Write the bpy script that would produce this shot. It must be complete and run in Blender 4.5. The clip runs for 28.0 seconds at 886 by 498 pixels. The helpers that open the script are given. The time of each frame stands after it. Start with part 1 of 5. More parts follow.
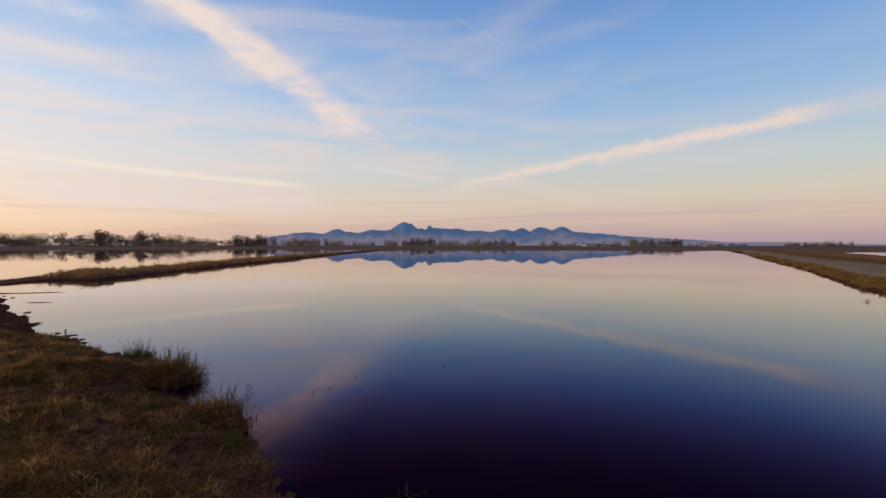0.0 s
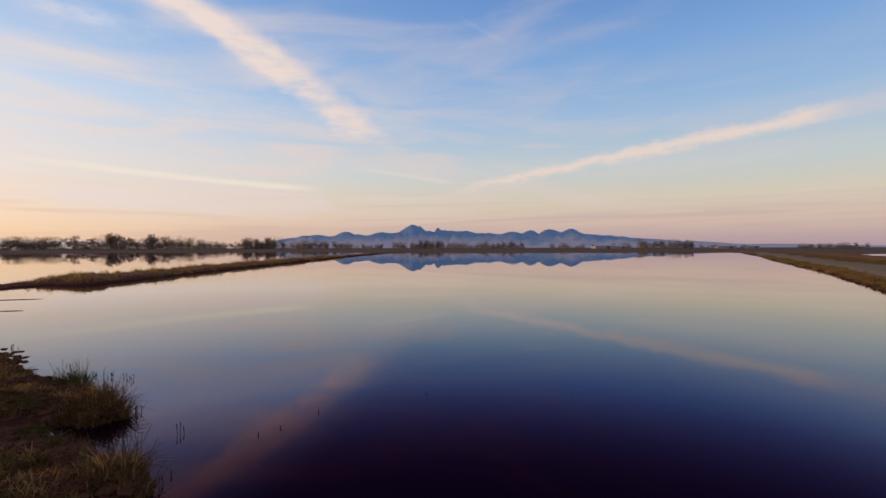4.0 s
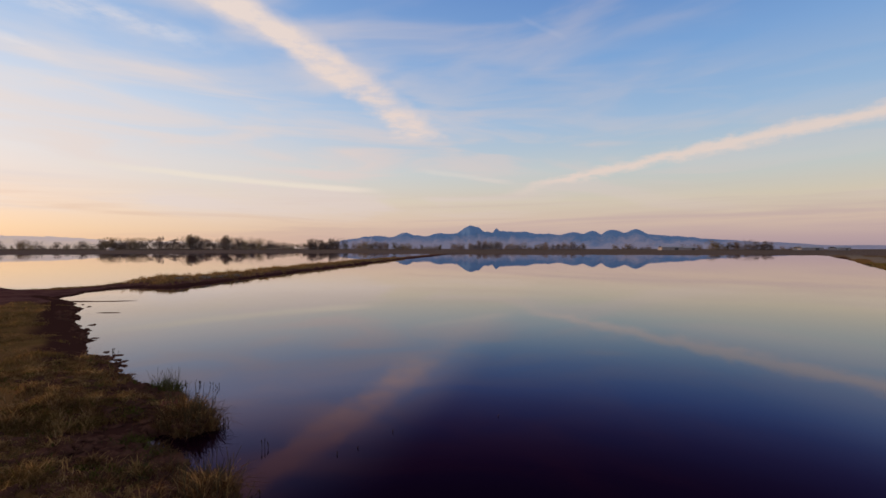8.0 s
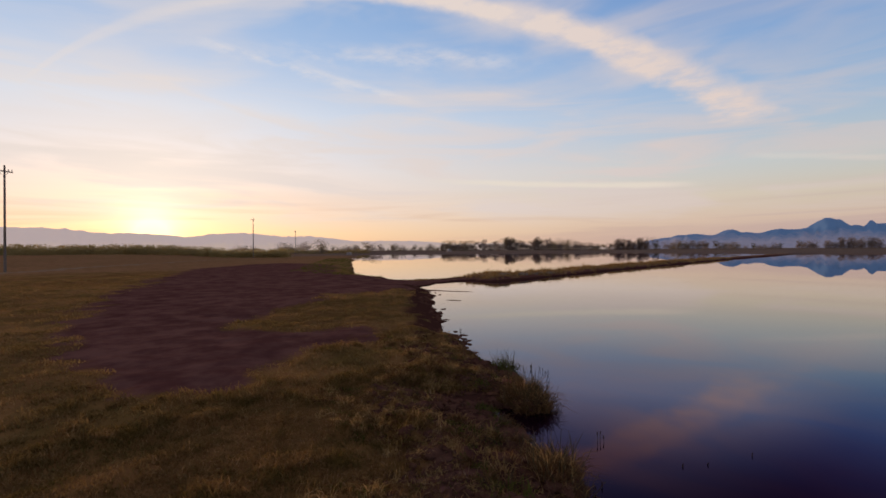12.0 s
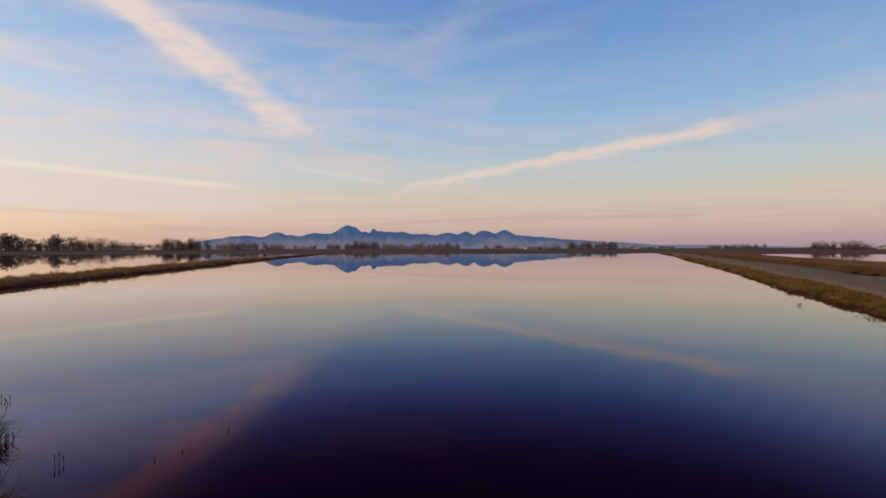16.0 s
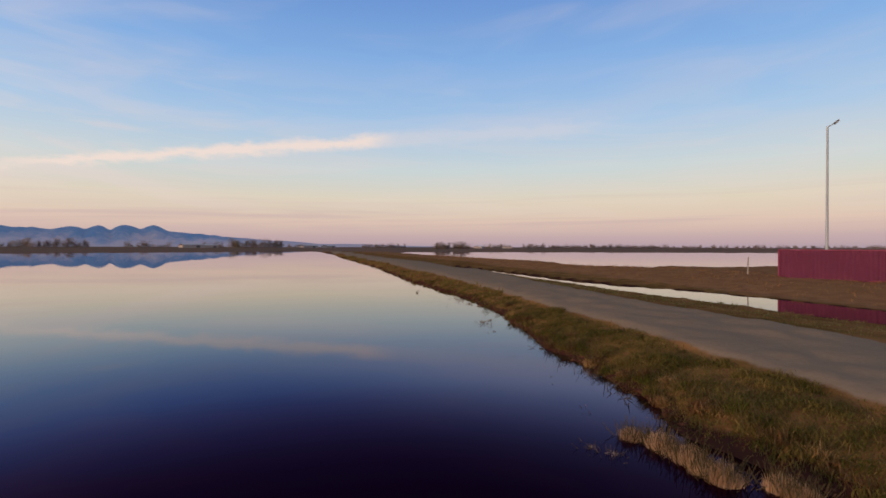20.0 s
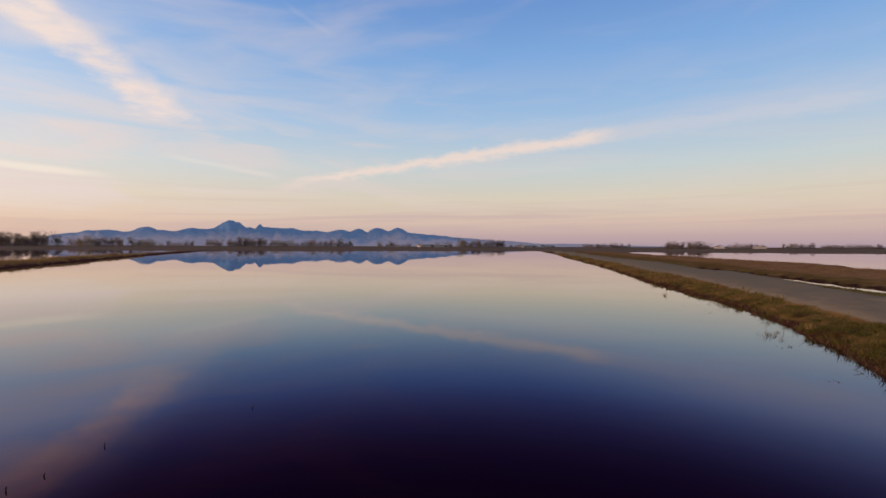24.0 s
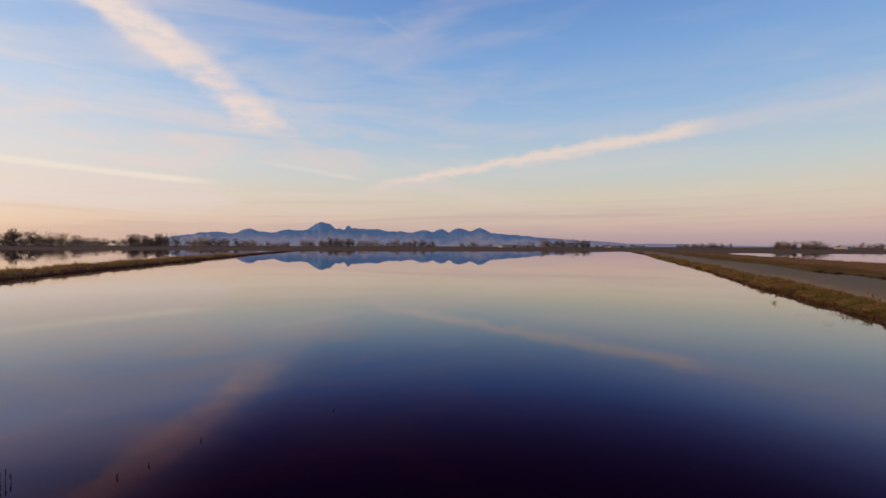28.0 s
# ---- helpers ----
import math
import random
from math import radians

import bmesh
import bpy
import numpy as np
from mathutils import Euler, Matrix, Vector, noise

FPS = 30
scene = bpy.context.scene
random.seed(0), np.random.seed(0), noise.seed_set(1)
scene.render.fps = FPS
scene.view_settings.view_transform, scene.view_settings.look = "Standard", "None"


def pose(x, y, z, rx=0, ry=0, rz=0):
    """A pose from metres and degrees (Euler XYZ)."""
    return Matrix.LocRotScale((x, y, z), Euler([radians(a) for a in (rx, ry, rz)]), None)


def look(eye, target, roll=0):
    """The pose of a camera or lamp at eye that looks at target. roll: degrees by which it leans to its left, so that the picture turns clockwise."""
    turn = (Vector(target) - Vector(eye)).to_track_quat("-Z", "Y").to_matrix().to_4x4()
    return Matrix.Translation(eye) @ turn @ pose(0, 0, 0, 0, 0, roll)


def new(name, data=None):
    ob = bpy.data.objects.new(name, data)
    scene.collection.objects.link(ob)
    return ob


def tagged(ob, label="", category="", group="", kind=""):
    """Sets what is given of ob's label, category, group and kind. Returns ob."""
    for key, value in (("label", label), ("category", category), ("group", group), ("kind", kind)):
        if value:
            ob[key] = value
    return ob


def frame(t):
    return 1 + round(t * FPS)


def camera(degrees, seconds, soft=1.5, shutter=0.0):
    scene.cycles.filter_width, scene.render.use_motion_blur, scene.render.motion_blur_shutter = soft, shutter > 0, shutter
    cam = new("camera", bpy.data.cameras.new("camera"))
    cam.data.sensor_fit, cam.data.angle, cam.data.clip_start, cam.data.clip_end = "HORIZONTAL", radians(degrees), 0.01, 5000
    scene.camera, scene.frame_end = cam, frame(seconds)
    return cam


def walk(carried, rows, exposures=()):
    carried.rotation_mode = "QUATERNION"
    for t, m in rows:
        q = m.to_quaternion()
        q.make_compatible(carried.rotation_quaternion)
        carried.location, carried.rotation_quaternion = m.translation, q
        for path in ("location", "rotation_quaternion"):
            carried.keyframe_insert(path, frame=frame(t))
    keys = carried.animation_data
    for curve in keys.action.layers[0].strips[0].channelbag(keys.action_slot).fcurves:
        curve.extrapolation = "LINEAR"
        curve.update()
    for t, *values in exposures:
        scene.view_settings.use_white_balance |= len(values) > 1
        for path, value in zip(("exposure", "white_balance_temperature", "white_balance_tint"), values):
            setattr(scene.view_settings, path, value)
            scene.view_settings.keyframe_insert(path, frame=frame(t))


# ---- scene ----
cam = camera(85.49, 28.0, soft=1.6)
PATH = [
    (0.0, pose(-0.000, -0.000, 3.200, 89.54, -0.03, -0.00)),
    (0.5, pose(0.148, 0.388, 3.157, 89.60, 0.12, -1.45)),
    (1.0, pose(0.294, 0.684, 3.138, 89.78, 0.14, -3.10)),
    (1.5, pose(0.409, 1.008, 3.119, 89.78, 0.10, -3.20)),
    (2.0, pose(0.454, 1.390, 3.102, 89.62, 0.02, -3.49)),
    (2.5, pose(0.468, 1.708, 3.104, 89.62, -0.01, -3.64)),
    (3.0, pose(0.503, 1.905, 3.132, 89.78, 0.06, -2.69)),
    (3.5, pose(0.574, 2.025, 3.183, 89.80, 0.08, -0.52)),
    (5.5, pose(0.593, 2.043, 3.615, 89.95, 0.21, 2.43)),
    (6.0, pose(0.625, 2.045, 3.692, 89.95, 0.20, 2.88)),
    (6.5, pose(0.640, 2.063, 3.732, 89.93, 0.15, 3.17)),
    (7.0, pose(0.592, 2.095, 3.729, 89.93, 0.10, 3.40)),
    (7.5, pose(0.450, 2.110, 3.712, 89.93, 0.03, 4.14)),
    (8.0, pose(0.259, 2.118, 3.692, 89.92, -0.03, 7.96)),
    (8.5, pose(0.080, 2.154, 3.659, 89.97, 0.01, 13.48)),
    (9.0, pose(-0.069, 2.167, 3.621, 89.99, 0.08, 19.49)),
    (9.5, pose(-0.189, 2.116, 3.590, 90.07, 0.10, 24.89)),
    (10.0, pose(-0.304, 2.033, 3.567, 90.05, 0.13, 30.60)),
    (10.5, pose(-0.414, 1.975, 3.544, 90.07, 0.18, 36.71)),
    (11.0, pose(-0.459, 2.004, 3.522, 90.09, 0.27, 41.51)),
    (11.5, pose(-0.420, 2.098, 3.510, 90.10, 0.40, 43.51)),
    (13.5, pose(0.236, 2.271, 3.390, 89.80, -0.16, 36.81)),
    (14.0, pose(0.400, 2.314, 3.373, 89.89, -0.11, 29.88)),
    (14.5, pose(0.598, 2.316, 3.357, 90.00, 0.13, 19.84)),
    (15.0, pose(0.789, 2.266, 3.321, 89.88, 0.31, 7.90)),
    (15.5, pose(0.832, 2.295, 3.284, 89.81, 0.28, -1.24)),
    (16.0, pose(0.808, 2.417, 3.298, 89.93, 0.16, -6.61)),
    (16.5, pose(0.873, 2.445, 3.338, 89.83, 0.07, -10.85)),
    (17.0, pose(0.957, 2.362, 3.342, 89.80, -0.00, -14.64)),
    (17.5, pose(1.014, 2.288, 3.324, 89.69, -0.03, -18.88)),
    (18.0, pose(1.079, 2.225, 3.321, 89.68, 0.01, -23.94)),
    (18.5, pose(1.123, 2.087, 3.320, 89.73, 0.00, -29.19)),
    (19.0, pose(1.142, 1.901, 3.298, 89.73, -0.05, -35.14)),
    (19.5, pose(1.172, 1.768, 3.268, 89.70, -0.08, -41.35)),
    (20.0, pose(1.185, 1.717, 3.255, 89.75, -0.13, -45.04)),
    (20.5, pose(1.134, 1.733, 3.257, 89.71, -0.22, -46.45)),
    (22.5, pose(0.794, 2.427, 3.165, 89.70, -0.24, -35.21)),
    (23.0, pose(0.665, 2.626, 3.150, 89.68, -0.26, -29.61)),
    (23.5, pose(0.529, 2.738, 3.130, 89.62, -0.25, -23.53)),
    (24.0, pose(0.414, 2.804, 3.124, 89.65, -0.21, -19.30)),
    (24.5, pose(0.376, 2.860, 3.135, 89.70, -0.16, -16.54)),
    (25.0, pose(0.412, 2.920, 3.155, 89.70, -0.13, -14.72)),
    (25.5, pose(0.448, 2.994, 3.186, 89.70, -0.13, -13.42)),
    (26.0, pose(0.460, 3.046, 3.213, 89.69, -0.14, -12.18)),
    (26.5, pose(0.487, 3.049, 3.228, 89.68, -0.13, -11.05)),
    (27.0, pose(0.526, 3.042, 3.246, 89.63, -0.11, -10.46)),
    (27.5, pose(0.548, 3.037, 3.254, 89.63, -0.13, -9.95)),
    (28.0, pose(0.562, 3.018, 3.246, 89.64, -0.18, -9.57)),
]
walk(cam, PATH, ((0.0, -0.06), (3.0, -0.07), (7.0, -0.12), (10.5, -0.18), (14.8, -0.23), (17.0, -0.06), (19.5, 0.07), (22.5, 0.03), (25.0, -0.03), (28.0, -0.09)))

# ---- world: low evening sun, blue sky, drawn-out high cloud ----
SUN_AZ, SUN_EL = 74.7, 2.3      # degrees to the left of +y, degrees up


class S:
    """A value in a node tree, with arithmetic."""
    tree = None

    def __init__(self, sock):
        self.sock = sock

    def __add__(self, o): return op("ADD", self, o)
    def __radd__(self, o): return op("ADD", o, self)
    def __sub__(self, o): return op("SUBTRACT", self, o)
    def __rsub__(self, o): return op("SUBTRACT", o, self)
    def __mul__(self, o): return op("MULTIPLY", self, o)
    def __rmul__(self, o): return op("MULTIPLY", o, self)
    def __truediv__(self, o): return op("DIVIDE", self, o)
    def __rtruediv__(self, o): return op("DIVIDE", o, self)


def plug(sock, v):
    if isinstance(v, S):
        S.tree.links.new(v.sock, sock)
    else:
        sock.default_value = v


def op(kind, *args):
    n = S.tree.nodes.new("ShaderNodeMath")
    n.operation = kind
    for i, a in enumerate(args):
        plug(n.inputs[i], a)
    return S(n.outputs[0])


def step(v, lo, hi):
    """0 below lo, 1 above hi, smooth between (lo may exceed hi)."""
    n = S.tree.nodes.new("ShaderNodeMapRange")
    n.interpolation_type = "SMOOTHSTEP"
    flip = lo > hi
    plug(n.inputs["Value"], v)
    n.inputs["From Min"].default_value, n.inputs["From Max"].default_value = (hi, lo) if flip else (lo, hi)
    n.inputs["To Min"].default_value, n.inputs["To Max"].default_value = (1, 0) if flip else (0, 1)
    return S(n.outputs[0])


def vec(x, y, z):
    n = S.tree.nodes.new("ShaderNodeCombineXYZ")
    for i, a in enumerate((x, y, z)):
        plug(n.inputs[i], a)
    return S(n.outputs[0])


def fbm(v, scale, detail=5.0, rough=0.55, bend=0.0):
    n = S.tree.nodes.new("ShaderNodeTexNoise")
    n.inputs["Scale"].default_value, n.inputs["Detail"].default_value = scale, detail
    n.inputs["Roughness"].default_value, n.inputs["Distortion"].default_value = rough, bend
    if v is not None:
        plug(n.inputs["Vector"], v)
    return S(n.outputs["Fac"])


def ramp(v, stops):
    n = S.tree.nodes.new("ShaderNodeValToRGB")
    plug(n.inputs[0], v)
    el = n.color_ramp.elements
    while len(el) < len(stops):
        el.new(0.5)
    for e, (at, c) in zip(el, stops):
        e.position, e.color = at, (*c, 1)
    return S(n.outputs[0])


def mixc(f, a, b, blend="MIX"):
    n = S.tree.nodes.new("ShaderNodeMix")
    n.data_type, n.blend_type = "RGBA", blend
    plug(n.inputs[0], f)
    for sock, v in ((n.inputs[6], a), (n.inputs[7], b)):
        plug(sock, v if isinstance(v, S) else (*v, 1))
    return S(n.outputs[2])


def build_world():
    world = bpy.data.worlds.new("evening_sky")
    scene.world = world
    world.use_nodes = True
    t = S.tree = world.node_tree
    t.nodes.clear()
    geo = t.nodes.new("ShaderNodeTexCoord")
    sep = t.nodes.new("ShaderNodeSeparateXYZ")
    t.links.new(geo.outputs["Generated"], sep.inputs[0])
    x, y, z = (S(o) for o in sep.outputs)
    deg = 180 / math.pi
    el = op("MAXIMUM", op("ARCSINE", z) * deg, 0.0)
    az = op("ARCTAN2", x * -1.0, y) * deg
    off = op("ABSOLUTE", op("WRAP", az - SUN_AZ, 180.0, -180.0))       # turn away from the sun
    # clear sky: one ramp towards the sun, one away from it
    e = op("POWER", el / 90.0, 0.5)                                    # sqrt: finer near the horizon

    def at(d): return (d / 90.0) ** 0.5
    away = ramp(e, [(at(0), (0.36, 0.28, 0.35)), (at(1.2), (0.50, 0.37, 0.385)), (at(3), (0.65, 0.495, 0.42)), (at(5.5), (0.66, 0.58, 0.47)),
                    (at(9), (0.53, 0.60, 0.62)), (at(14), (0.35, 0.51, 0.72)), (at(21), (0.205, 0.385, 0.70)),
                    (at(28), (0.13, 0.27, 0.60)), (at(45), (0.19, 0.175, 0.235)), (1.0, (0.23, 0.172, 0.160))])
    near = ramp(e, [(at(0), (0.85, 0.52, 0.30)), (at(2), (0.98, 0.71, 0.47)), (at(5), (0.94, 0.75, 0.66)), (at(9), (0.87, 0.79, 0.79)),
                    (at(15), (0.70, 0.77, 0.90)), (at(22), (0.41, 0.57, 0.84)), (at(30), (0.22, 0.42, 0.76)),
                    (at(50), (0.26, 0.225, 0.27)), (1.0, (0.23, 0.172, 0.160))])
    warm = op("POWER", step(off, 105.0, 5.0), 1.6)
    sky = mixc(warm, away, near)
    # scattered light of the real atmosphere on top
    nish = t.nodes.new("ShaderNodeTexSky")
    nish.sky_type, nish.sun_disc = "NISHITA", False
    nish.sun_elevation, nish.sun_rotation = radians(SUN_EL), radians(360 - SUN_AZ)
    sky = mixc(NISHITA_PART, sky, S(nish.outputs[0]), "ADD")
    # high cloud, on a flat layer: position on that layer
    zz = op("MAXIMUM", z, 0.02)
    px, py = x / zz, y / zz
    pw = vec(px, py, 0.0)
    white = mixc(warm, (0.76, 0.63, 0.60), (0.91, 0.80, 0.75))
    # thin veils, drawn out along the wind
    veil = fbm(vec(az / 22.0, el / 5.0 + az / 45.0, 3.0), 1.0, 4.0, 0.5, 0.4)
    veil2 = fbm(vec(az / 20.0, el / 2.8 - az / 70.0, 7.3), 1.0, 5.0, 0.52, 0.7)
    left = step(az, -45.0, 45.0)
    vm = step(veil, 0.42, 0.74) * step(el, 5.0, 13.0) * (0.16 + left * 0.30)
    vm2 = step(veil2, 0.43, 0.63) * step(el, 24.0, 9.0) * step(el, 2.0, 5.0) * (0.15 + left * 0.62)
    sky = mixc(op("MINIMUM", vm + vm2, 0.85), sky, white)
    # low haze bands over the horizon
    band = fbm(vec(az / 38.0, el / 1.7 + az / 90.0, 1.0), 1.0, 6.0, 0.6, 0.8)
    sky = mixc(step(band, 0.46, 0.68) * step(el, 7.5, 3.0) * step(el, 0.4, 1.4) * 0.38, sky, mixc(warm, (0.50, 0.36, 0.40), (0.80, 0.52, 0.36)))
    # the broad, puffed trail
    grain = fbm(pw, 5.0, 6.0, 0.6)
    puff = fbm(vec(px * 2.0 + py * 0.5, py * 0.75, 0.0), 3.0, 5.0, 0.55, 0.5)
    half = py * 0.048 + 0.05
    across = op("ABSOLUTE", px + 0.53 + 1.10 / op("MAXIMUM", py, 0.35) + ((puff - 0.5) * 0.06 + (grain - 0.5) * 0.045) * py) / half
    tip = step(py + (puff - 0.5) * 0.5 + px * 0.5, 4.1, 3.75)
    trail = step(across, 1.15, 0.25) * tip * step(py, 0.5, 1.2) * (0.40 + step(grain, 0.30, 0.66) * 0.45)
    halo = step(across, 2.6, 0.6) * tip * 0.28
    sky = mixc(op("MINIMUM", trail + halo * step(veil, 0.35, 0.6), 0.95), sky, mixc(warm, (0.86, 0.70, 0.64), (0.95, 0.82, 0.74)))
    # the long thin trail, rising to the right
    u = (az + 62.0) / 61.5
    soft = fbm(vec(az / 5.0, el / 1.6, 5.0), 1.0, 5.0, 0.6, 0.3)
    fine = fbm(vec(az / 1.6, el / 0.9, 9.0), 1.0, 4.0, 0.6)
    line = op("ABSOLUTE", el - 13.4 + u * u * 6.7 + (soft - 0.5) * 1.9 + (fine - 0.5) * 0.9)
    wide = step(az, 2.0, -28.0) * 0.38 + 0.50
    strong = step(az, 1.5, -7.0) * (0.20 + step(az, -40.0, -35.5) * 0.80) * step(az, -74.0, -58.0)
    sky = mixc(step(line / wide, 1.3, 0.1) * strong * 0.85, sky, (0.86, 0.70, 0.62))
    # its faint foot and a second thin one to the left
    foot = op("ABSOLUTE", el - 6.9 - (az - 19.0) * 0.05 + (soft - 0.5) * 0.5)
    sky = mixc(step(foot, 0.5, 0.05) * step(az, 14.0, 20.0) * step(az, 48.0, 36.0) * 0.6, sky, (0.95, 0.84, 0.70))
    low_line = op("ABSOLUTE", el - 7.76 - az * 0.14 + (soft - 0.5) * 0.5)
    sky = mixc(step(low_line, 0.40, 0.05) * step(az, -1.0, 2.0) * step(az, 11.5, 9.0) * 0.22, sky, (0.93, 0.80, 0.70))
    high_line = op("ABSOLUTE", el - 26.0 - az * 0.47 + (fine - 0.5) * 0.5)
    sky = mixc(step(high_line, 0.45, 0.05) * step(az, -7.0, -5.2) * step(az, -0.5, -2.5) * 0.07, sky, (0.86, 0.76, 0.76))
    # a torn wisp high on the sunny side
    hook = op("ABSOLUTE", px + 2.38 + (puff - 0.5) * 0.22 + (grain - 0.5) * 0.12)
    sky = mixc(step(hook, 0.13, 0.0) * step(py, 0.75, 1.0) * step(py, 2.4, 1.9) * step(grain, 0.35, 0.6) * 0.42, sky, (0.95, 0.86, 0.82))
    wisp = op("ABSOLUTE", px + 3.45 - py * 0.95 + (puff - 0.5) * 0.3)
    sky = mixc(step(wisp, 0.30, 0.0) * step(px, -2.5, -2.0) * step(px, -1.3, -1.6) * step(grain, 0.35, 0.65) * 0.4, sky, (0.95, 0.86, 0.82))
    # glare round the sun
    low = radians(SUN_EL - 0.5)
    sx, sy, sz = -math.sin(radians(SUN_AZ)) * math.cos(low), math.cos(radians(SUN_AZ)) * math.cos(low), math.sin(low)
    ang = op("ARCCOSINE", op("MINIMUM", x * sx + y * sy + z * sz, 1.0)) * deg
    glare = op("EXPONENT", ang * -0.15) * 0.32 + op("EXPONENT", ang * -0.75) * 2.2
    sky = mixc(glare, sky, (1.0, 0.82, 0.46), "ADD")
    bg = t.nodes.new("ShaderNodeBackground")
    plug(bg.inputs["Color"], sky)
    bg.inputs["Strength"].default_value = SKY_STRENGTH
    out = t.nodes.new("ShaderNodeOutputWorld")
    t.links.new(bg.outputs[0], out.inputs[0])
    world.cycles.sampling_method = "MANUAL"
    world.cycles.sample_map_resolution = 512


NISHITA_PART, SKY_STRENGTH = 0.02, 1.0
build_world()

sun = new("sun", bpy.data.lights.new("sun", "SUN"))
sun.data.energy, sun.data.angle, sun.data.color = 2.2, radians(0.6), (1.0, 0.64, 0.38)
sun_from = Vector((-math.sin(radians(SUN_AZ)), math.cos(radians(SUN_AZ)), math.tan(radians(SUN_EL + 0.2))))
sun.matrix_world = look(sun_from * 100, (0, 0, 0))

# ---- materials ----


def material(name, rough=0.8, metal=0.0, ior=1.45, gloss=0.12):
    m = bpy.data.materials.new(name)
    m.use_nodes = True
    S.tree = m.node_tree
    b = m.node_tree.nodes["Principled BSDF"]
    b.inputs["Roughness"].default_value, b.inputs["Metallic"].default_value, b.inputs["IOR"].default_value = rough, metal, ior
    b.inputs["Specular IOR Level"].default_value = gloss
    return m, b


def attr(name):
    n = S.tree.nodes.new("ShaderNodeAttribute")
    n.attribute_name = name
    return S(n.outputs["Fac"])


def position():
    return S(S.tree.nodes.new("ShaderNodeNewGeometry").outputs["Position"])


def island():
    return S(S.tree.nodes.new("ShaderNodeNewGeometry").outputs["Random Per Island"])


def object_random():
    return S(S.tree.nodes.new("ShaderNodeObjectInfo").outputs["Random"])


def coords():
    return S(S.tree.nodes.new("ShaderNodeTexCoord").outputs["Object"])


def bump(b, height, strength, distance):
    n = S.tree.nodes.new("ShaderNodeBump")
    n.inputs["Strength"].default_value, n.inputs["Distance"].default_value = strength, distance
    plug(n.inputs["Height"], height)
    S.tree.links.new(n.outputs[0], b.inputs["Normal"])


def mat_ground():
    m, b = material("ground_cover", 0.95, gloss=0.0)
    p = position()
    big, mid, fine = fbm(p, 0.12, 4), fbm(p, 0.9, 5, 0.6), fbm(p, 7.0, 5, 0.7)
    grass = mixc(step(fbm(p, 0.55, 5, 0.6), 0.36, 0.64), (0.140, 0.086, 0.026), (0.280, 0.142, 0.054))
    grass = mixc(step(big, 0.42, 0.62) * 0.6, grass, (0.165, 0.077, 0.029))
    grass = mixc(step(fine, 0.45, 0.75) * 0.5, grass, (0.190, 0.105, 0.042))
    mud = mixc(step(mid, 0.3, 0.7), (0.090, 0.036, 0.031), (0.165, 0.076, 0.060))
    mud = mixc(step(fine, 0.66, 0.78) * 0.4, mud, (0.16, 0.075, 0.055))
    gravel = mixc(step(fine, 0.3, 0.7), (0.250, 0.186, 0.126), (0.285, 0.212, 0.146))
    gravel = mixc(step(mid, 0.45, 0.7) * 0.25, gravel, (0.238, 0.174, 0.116))
    dry = mixc(step(mid, 0.35, 0.65), (0.225, 0.112, 0.054), (0.300, 0.160, 0.076))
    dry = mixc(step(big, 0.4, 0.65) * 0.5, dry, (0.220, 0.122, 0.054))
    edge = (fine - 0.5) * 0.5 + (mid - 0.5) * 0.9
    c = mixc(step(attr("dry") + edge * 0.5, 0.3, 0.7), grass, dry)
    c = mixc(step(attr("mud") + edge * 1.2, 0.25, 0.75), c, mud)
    c = mixc(step(attr("gravel") + edge * 0.45, 0.35, 0.65), c, gravel)
    c = mixc(step(attr("wet") + edge * 0.5, 0.3, 0.8), c, (0.062, 0.026, 0.019))
    # ground turns greyer between 220 and 330 m from the origin
    c = mixc(attr("far_grey") * (0.55 + big * 0.6), c, mixc(step(mid, 0.35, 0.65), (0.150, 0.108, 0.088), (0.205, 0.150, 0.118)))
    plug(b.inputs["Base Color"], c)
    plug(b.inputs["Roughness"], 0.95 - step(attr("wet") + edge * 0.5, 0.3, 0.8) * 0.35)
    bump(b, fine + mid * 1.5, 0.2, 0.05)
    return m


